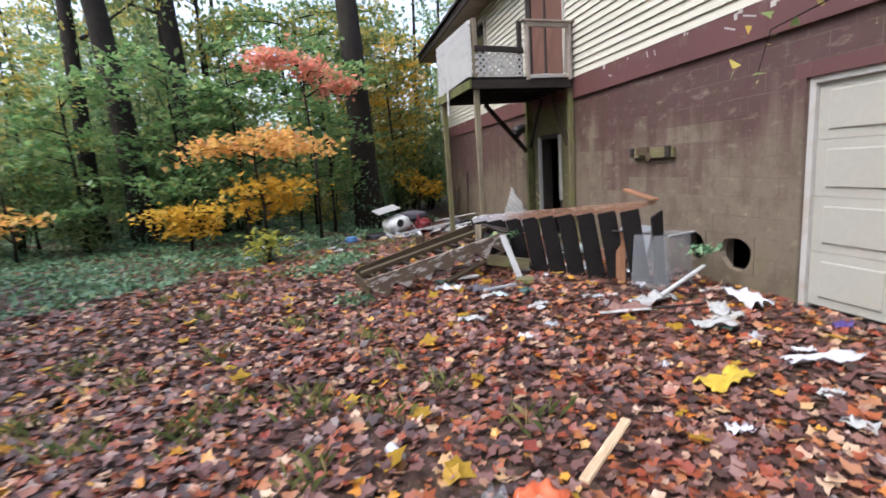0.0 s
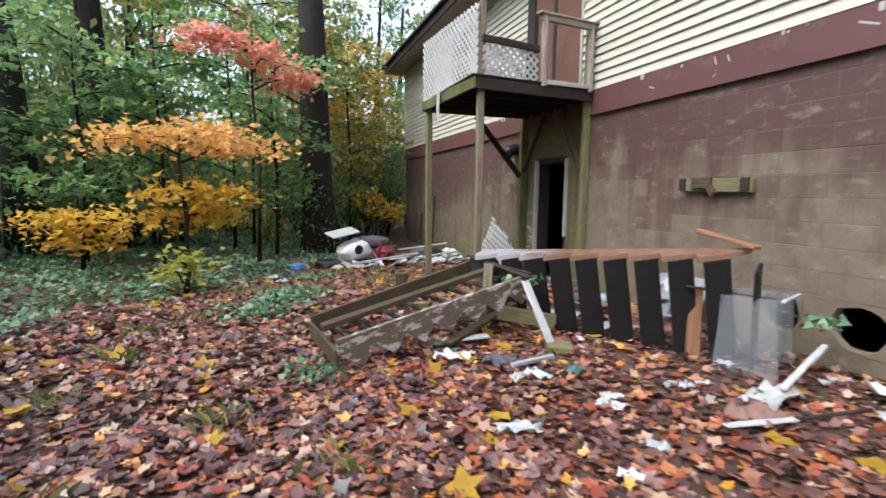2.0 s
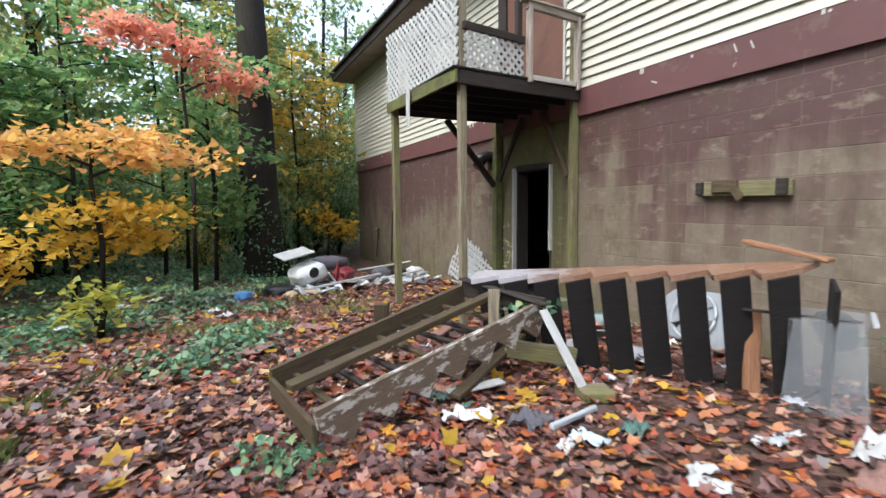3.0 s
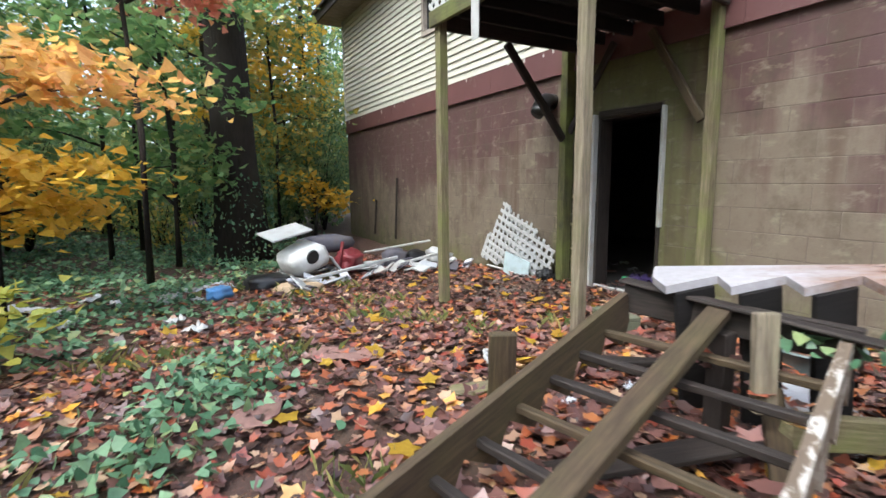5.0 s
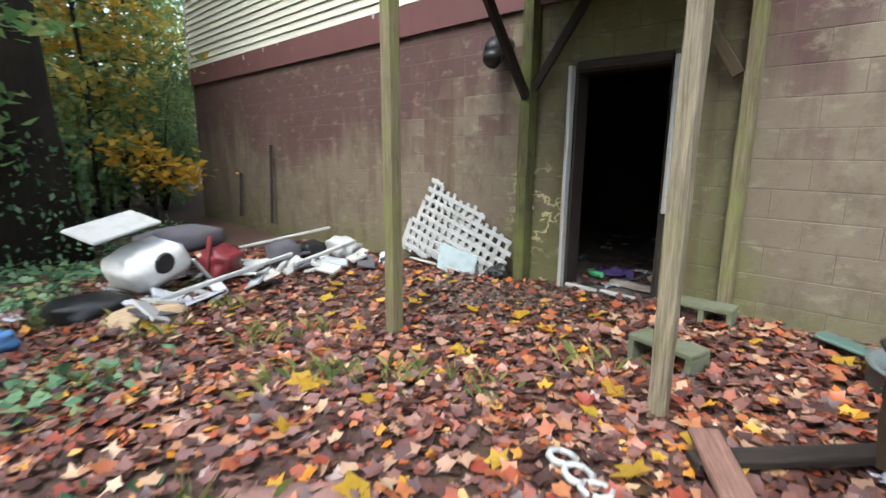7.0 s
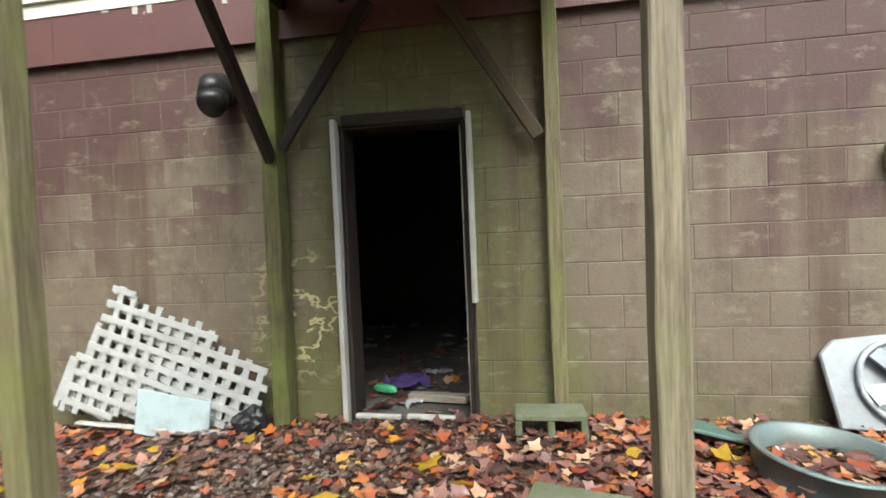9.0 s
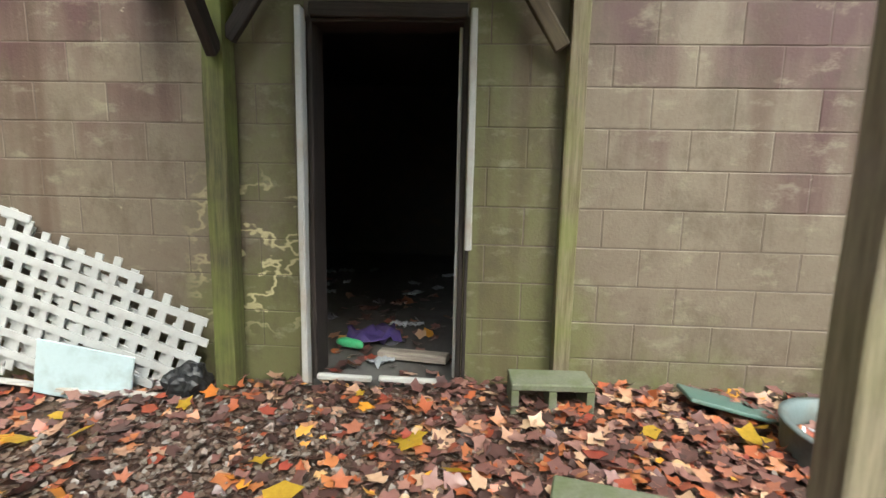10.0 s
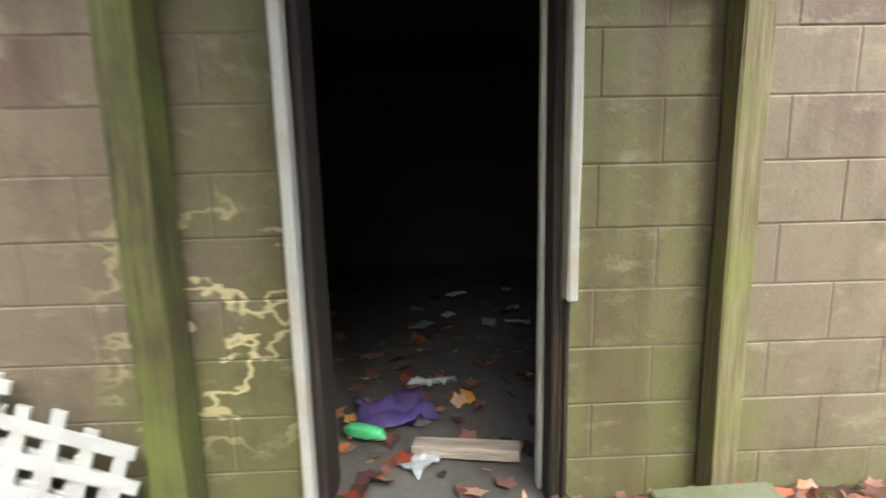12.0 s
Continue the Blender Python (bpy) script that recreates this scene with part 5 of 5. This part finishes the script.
protos = [forest_tree(i, (M_GREEN, M_MIXED, M_GREEN, M_GREEN, M_MIXED)[i], 20 + i) for i in range(5)]
for p in protos:
    tagged(p, group="forest trees")
rr = random.Random(11)
spots = []
while len(spots) < 56:
    x, y = rr.uniform(-34, 16), rr.uniform(8, 46)
    if x > -7.5 and y < 18.5 or x > 3.6 and y < 20 or (x > -9 and y < 13) or any(math.hypot(x - a, y - b) < 1.7 for a, b in spots):
        continue
    if -24 < x < -11 and y < 30 and rr.random() < 0.45:
        continue
    spots.append((x, y))
# unseen trees added west of and behind the yard to block low sky light
west = []
while len(west) < 34:
    x, y = rr.uniform(-22, -8.5), rr.uniform(-12, 9)
    if all(math.hypot(x - a, y - b) > 1.9 for a, b in west):
        west.append((x, y))
for i, (x, y) in enumerate(spots + west):
    copy_thing(protos[i % 5], pose(x, y, float(ground_z(x, y)) - 0.05, 0, 0, rr.uniform(0, 360)))


def bush(kind, mat, h, w, n, size):
    t = thing("bush", -70, -60 - kind * 5, 0, "green woodland undergrowth bush", "bush", "undergrowth")
    base = Matrix.Translation((-70, -60 - kind * 5, 0))
    cloud = []
    for i in range(16):
        a, l = RNG.uniform(0, 6.28), RNG.uniform(0.5, 1.0)
        tip = np.array([math.cos(a) * w * l * 0.7, math.sin(a) * w * l * 0.7, h * RNG.uniform(0.45, 1.0)])
        put("stem", tube_mesh("stem", [(0, 0, -0.1), tuple(tip * [0.4, 0.4, 0.6]), tuple(tip)], [0.018, 0.012, 0.005], M_BARK, 5), t, at=base)
        for f in (0.35, 0.6, 0.8, 1.0):
            cloud.append(tip * f + RNG.normal(0, 1, (n // 64, 3)) * np.array([0.24, 0.24, 0.16]) * w)
    c = np.vstack(cloud)
    c[:, 2] = np.abs(c[:, 2])
    put("foliage", leaf_mesh("foliage", c, size, mat), t, at=base)
    return t


bushes = [bush(0, M_GREEN, 1.5, 0.9, 1500, 0.06), bush(1, M_GREEN, 2.6, 1.3, 2200, 0.075), bush(2, M_MIXED, 1.2, 0.8, 1100, 0.06), bush(3, M_GREEN, 3.8, 1.6, 2800, 0.085), bush(4, M_MIXED, 6.5, 2.3, 4200, 0.11), bush(5, M_GREEN, 7.0, 2.3, 4200, 0.11)]
k = 0
while k < 96:
    x, y = (rr.uniform(-16, 12), rr.uniform(5, 30)) if k < 70 else (rr.uniform(-8, 5), rr.uniform(17.3, 24))
    edge = -4.2 if y < 9 else (-4.2 + (y - 9) * 0.9)
    if x > min(edge, 1.0) and y < 17.2 or (x > 4.2 and y < 19.2) or (x > -2 and x < 4 and y < 17.4):
        continue
    if y < 16 and x > -5.5:
        k += 1
        continue
    tall = y > 17 or x < -6
    copy_thing(bushes[rr.choice([0, 1, 3, 1, 3, 2] if tall else [0, 0, 2, 1])], pose(x, y, float(ground_z(x, y)), 0, 0, rr.uniform(0, 360)))
    k += 1

for i in range(13):
    x, y = rr.uniform(-17, 9), rr.uniform(18.5, 28)
    if x > 3.4 and y < 22:
        x -= 7
    copy_thing(bushes[4 + i % 2], pose(x, y, float(ground_z(x, y)), 0, 0, rr.uniform(0, 360)))

# far woods beyond the trees
n = 42000
a = RNG.uniform(0, 2 * np.pi, n)
d = RNG.uniform(46, 62, n)
zz = RNG.uniform(0, 1, n) ** 1.5 * (13 + 6 * np.sin(a * 7) + 4 * np.sin(a * 17))
far = new("far_woods", leaf_mesh("far_woods", np.stack([np.cos(a) * d, 8 + np.sin(a) * d, zz], 1), 0.55, M_GREEN))
tagged(far, "distant green woods", "woods", kind="stuff")

# ---- ivy, grass and fallen leaves ----
def ivy_share(x, y):
    """How thick the ivy is: full in the woods, ragged at the yard's edge."""
    edge = np.interp(y, [3, 6.7, 8.9, 10.5, 12.4, 14, 17], [-4.6, -3.4, -1.4, 0.3, 1.4, 1.9, 3.6])
    wob = 0.45 * np.sin(2.3 * y + 1) + 0.3 * np.sin(5.1 * x + 2 * y)
    return np.clip((edge + wob - x) / 0.7, 0, 1)


n = 115000
x, y = RNG.uniform(-11, 4.4, n), RNG.uniform(3, 23, n)
keep = RNG.uniform(0, 1, n) < ivy_share(x, y) * (0.55 + 0.45 * np.sin(1.9 * x + 0.5) * np.sin(1.6 * y))
x, y = x[keep], y[keep]
z = ground_z(x, y) + RNG.uniform(0.02, 0.17, len(x)) * (0.7 + 0.5 * np.sin(2.2 * x) * np.sin(2.6 * y))
ivy = new("ivy", leaf_mesh("ivy", np.stack([x, y, z], 1), 0.048, M_IVY, flat=0.6, outline=[1.0, 0.55, 0.85, 0.5, 0.85, 0.55]))
tagged(ivy, "low green ivy ground cover", "ivy", kind="stuff")

# small sprigs of ivy spreading into the yard
cl = []
for cx, cy, m in ((0.55, 9.1, 300), (0.2, 8.6, 220), (0.75, 9.6, 160), (1.1, 11.0, 120), (0.75, 6.45, 60), (0.6, 6.6, 40), (4.35, 5.32, 60), (2.78, 7.1, 70)):
    q = RNG.normal(0, 1, (m, 2)) * (0.22 if m > 100 else 0.09) + [cx, cy]
    up = RNG.uniform(0.03, 0.13, m) + (0.38 if m == 60 and cx > 3 else 0.45 if m == 70 else 0)
    cl.append(np.column_stack([q, ground_z(q[:, 0], q[:, 1]) + up]))
sprig = new("ivy_sprigs", leaf_mesh("ivy_sprigs", np.vstack(cl), 0.036, M_IVY, flat=0.5, outline=[1.0, 0.55, 0.85, 0.5, 0.85, 0.55]))
tagged(sprig, "sprigs of green weeds in the leaves", "weeds", kind="stuff")

# grass tufts
gv, gf = [], []
rr = random.Random(5)
tufts = [(-0.55, 5.2), (-0.9, 6.4), (0.1, 5.9), (-0.2, 4.2), (0.9, 4.6), (1.2, 4.1), (-1.6, 5.5), (2.2, 10.2), (2.35, 9.9), (1.9, 10.35), (2.6, 9.5), (3.3, 9.2), (-1.0, 3.9), (0.3, 3.2), (1.6, 3.4)]
tufts += [(rr.uniform(-3, 1.2), rr.uniform(3, 10.5)) for i in range(26)] + [(rr.uniform(1.2, 2.6), rr.uniform(11, 13.2)) for i in range(14)]
for cx, cy in tufts:
    for i in range(rr.randint(22, 46)):
        x, y = cx + rr.gauss(0, 0.10), cy + rr.gauss(0, 0.10)
        z = float(ground_z(x, y))
        a, h, wd = rr.uniform(0, 6.28), rr.uniform(0.05, 0.14), 0.0035
        dx, dy = math.cos(a), math.sin(a)
        b = len(gv)
        gv += [(x - dy * wd, y + dx * wd, z), (x + dy * wd, y - dx * wd, z), (x + dx * h * 0.3 + dy * wd, y + dy * h * 0.3 - dx * wd, z + h * 0.7), (x + dx * h * 0.8, y + dy * h * 0.8, z + h)]
        gf += [(b, b + 1, b + 2), (b, b + 2, b + 3)]
tagged(new("grass", link_mesh("grass", gv, gf, M_GRASS)), "thin grass tufts among fallen leaves", "grass", kind="stuff")

# leaf litter
n = 135000
x, y = RNG.uniform(-6, 4.72, n), 1.2 + RNG.uniform(0, 1, n) ** 1.25 * 13.5
keep = (RNG.uniform(0, 1, n) > ivy_share(x, y) * 0.82) & (RNG.uniform(0, 1, n) < 0.72 + 0.4 * np.sin(1.3 * x + 0.4) * np.sin(1.1 * y + 1.2))
bare = np.exp(-((x - 4.0) ** 2 / 0.9 + (y - 10.5) ** 2 / 1.1))
keep &= RNG.uniform(0, 1, n) > 0.72 * bare
keep &= RNG.uniform(0, 1, n) > 0.42 * np.clip((x - 1.6) / 1.8, 0, 1) * np.clip((6.2 - y) / 1.5, 0, 1)
x, y = x[keep], y[keep]
z = ground_z(x, y) + 0.006 + RNG.uniform(0, 0.040, len(x))
lit = new("leaf_litter", leaf_mesh("leaf_litter", np.stack([x, y, z], 1), 0.044, M_LITTER, flat=0.84, outline=MAPLE, lift=0.35))
tagged(lit, "wet red, brown and orange fallen leaves", "fallen leaves", kind="stuff")
n = 240
x, y = RNG.uniform(-3, 4.6, n), RNG.uniform(1.8, 12, n)
keep = ivy_share(x, y) < 0.6
x, y = x[keep], y[keep]
yl = new("bright_leaves", leaf_mesh("bright_leaves", np.stack([x, y, ground_z(x, y) + 0.045], 1), 0.078, M_YELLOW, flat=0.9, outline=MAPLE, lift=0.3))
tagged(yl, "bright yellow and orange fallen leaves", "fallen leaves", kind="stuff")
# leaves blown indoors and onto the stairs
x, y = RNG.uniform(4.8, 6.8, 120), RNG.uniform(9.42, 10.18, 120)
y = 9.8 + (y - 9.8) * (1 + 0.5 * (x - 4.8))
ind = new("indoor_leaves", leaf_mesh("indoor_leaves", np.stack([x, y, -0.015 + RNG.uniform(0, 0.02, 120)], 1), 0.05, M_LITTER, flat=0.9, outline=MAPLE))
tagged(ind, "dead leaves blown onto the basement floor", "fallen leaves", kind="stuff")
x, y = 4.11 + RNG.normal(0, 0.12, 160), 7.72 + RNG.normal(0, 0.12, 160)
rl = new("ring_leaves", leaf_mesh("ring_leaves", np.stack([x, y, 0.03 + RNG.uniform(0, 0.03, 160)], 1), 0.05, M_LITTER, flat=0.9, outline=MAPLE))
tagged(rl, "leaves lying inside the metal ring", "fallen leaves", kind="stuff")

k = RNG.uniform(0.0, 1.0, 60)
side = RNG.uniform(-0.5, 0.5, 60)
sx, sy = 0.95 + 1.7 * k + 0.10 * side, 6.95 + 0.5 * k + 0.85 * side
sl = new("stair_leaves", leaf_mesh("stair_leaves", np.stack([sx, sy, 0.12 + 0.30 * k + RNG.uniform(0.0, 0.02, 60)], 1), 0.05, M_LITTER, flat=0.8, outline=MAPLE))
tagged(sl, "leaves caught on the cleats of the fallen stairs", "fallen leaves", kind="stuff")
k = np.array([0.06, 0.30, 0.47, 0.62, 0.66, 0.97])
pl = new("plank_leaves", leaf_mesh("plank_leaves", np.stack([4.13 - 1.28 * k, 5.68 + 2.1 * k, 0.935 - 0.20 * k], 1), 0.055, M_YELLOW, flat=0.95, outline=MAPLE, lift=0.1))
tagged(pl, "yellow leaves stuck to the wet stair plank", "fallen leaves", kind="stuff")

# crumbs of leaf and gravel on the bare ground by the door
n = 5200
x, y = RNG.normal(4.0, 0.45, n), RNG.normal(10.3, 0.75, n)
keep = (x < 4.7)
x, y = x[keep], y[keep]
M_CRUMB = leaf_mat("leaf_crumb", [(0.0, (0.05, 0.035, 0.028)), (0.5, (0.15, 0.10, 0.075)), (0.9, (0.18, 0.16, 0.14)), (1.0, (0.34, 0.33, 0.32))], 0.4)
cr = new("leaf_crumbs", leaf_mesh("leaf_crumbs", np.stack([x, y, ground_z(x, y) + 0.02], 1), 0.017, M_CRUMB, flat=0.7, outline=[1.0, 0.6, 0.8, 0.5, 0.9, 0.7]))
tagged(cr, "wet crumbs of leaf and grit by the doorway", "debris", kind="stuff")

# overhanging twig close to the walk
tw = thing("branch", 3.6, 3.6, 2.3, "thin overhanging branch with a few yellow leaves", "branch")
base = Matrix.Identity(4)
put("twig", tube_mesh("twig", [(4.6, 2.6, 2.95), (4.3, 3.2, 2.62), (4.0, 3.7, 2.45), (3.75, 4.0, 2.3), (3.7, 4.05, 2.0)], [0.012, 0.009, 0.007, 0.005, 0.003], M_BARK, 6), tw)
pts = np.array([(3.7, 4.05, 2.25), (3.72, 4.05, 2.31), (3.74, 4.0, 2.5), (3.95, 3.8, 2.72), (4.05, 3.65, 2.7), (4.2, 3.4, 2.85), (4.1, 3.5, 2.8), (3.85, 3.9, 2.62), (3.78, 4.0, 2.56)])
pts = np.vstack([pts - [0, 0, 0.3], pts - [0.12, -0.1, 0.22]])
put("foliage", leaf_mesh("foliage", pts, 0.045, M_MIXED, flat=0.4, outline=[1.0, 0.5, 0.75, 0.4, 0.75, 0.5]), tw)

# ---- blocks of the wall ----
cache = {}


def block_face(n, h):
    key = (round(n, 3), round(h, 3))
    if key not in cache:
        bm = bmesh.new()
        a, b, e = key[0] / 2 - 0.0012, key[1] / 2 - 0.0012, 0.005
        back = [bm.verts.new((0.0025, s * a, t * b)) for s, t in ((-1, -1), (1, -1), (1, 1), (-1, 1))]
        front = [bm.verts.new((0.0, s * (a - e), t * (b - e))) for s, t in ((-1, -1), (1, -1), (1, 1), (-1, 1))]
        bm.faces.new(front[::-1])
        for i in range(4):
            j = (i + 1) % 4
            bm.faces.new((back[i], front[i], front[j], back[j])[::-1])
        bmesh.ops.recalc_face_normals(bm, faces=bm.faces)
        if bm.faces[0].normal.x > 0:
            bmesh.ops.reverse_faces(bm, faces=bm.faces)
        me = bpy.data.meshes.new("block")
        bm.to_mesh(me)
        bm.free()
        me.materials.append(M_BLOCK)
        cache[key] = me
    return cache[key]


rest_v, rest_f = [], []
rr = random.Random(9)
for c in range(16):
    z0 = FOOT + c * COURSE
    z1 = min(z0 + COURSE, TOPZ - 0.002)
    if z1 - z0 < 0.03:
        continue
    off = 0.2032 if c % 2 else 0.0
    y = Y0 + off - 0.4064 + 0.03
    while y < Y1:
        for a, b in cut_spans(max(y, Y0), min(y + 0.4064, Y1), z0, z1):
            at = Matrix.Translation((WX + rr.uniform(-0.0015, 0.0015), (a + b) / 2, (z0 + z1) / 2))
            me = block_face(b - a, z1 - z0)
            if 5.6 < (a + b) / 2 < 12.6 and z0 < 2.4:
                put("block", me, wall_west, at=at)
            else:
                s = len(rest_v)
                rest_v += [tuple(at @ v.co) for v in me.vertices]
                rest_f += [tuple(s + i for i in p.vertices) for p in me.polygons]
        y += 0.4064
ob = put("blocks", link_mesh("blocks", rest_v, rest_f, M_BLOCK), wall_west)
tagged(ob, "far concrete blocks of the wall", kind="stuff")
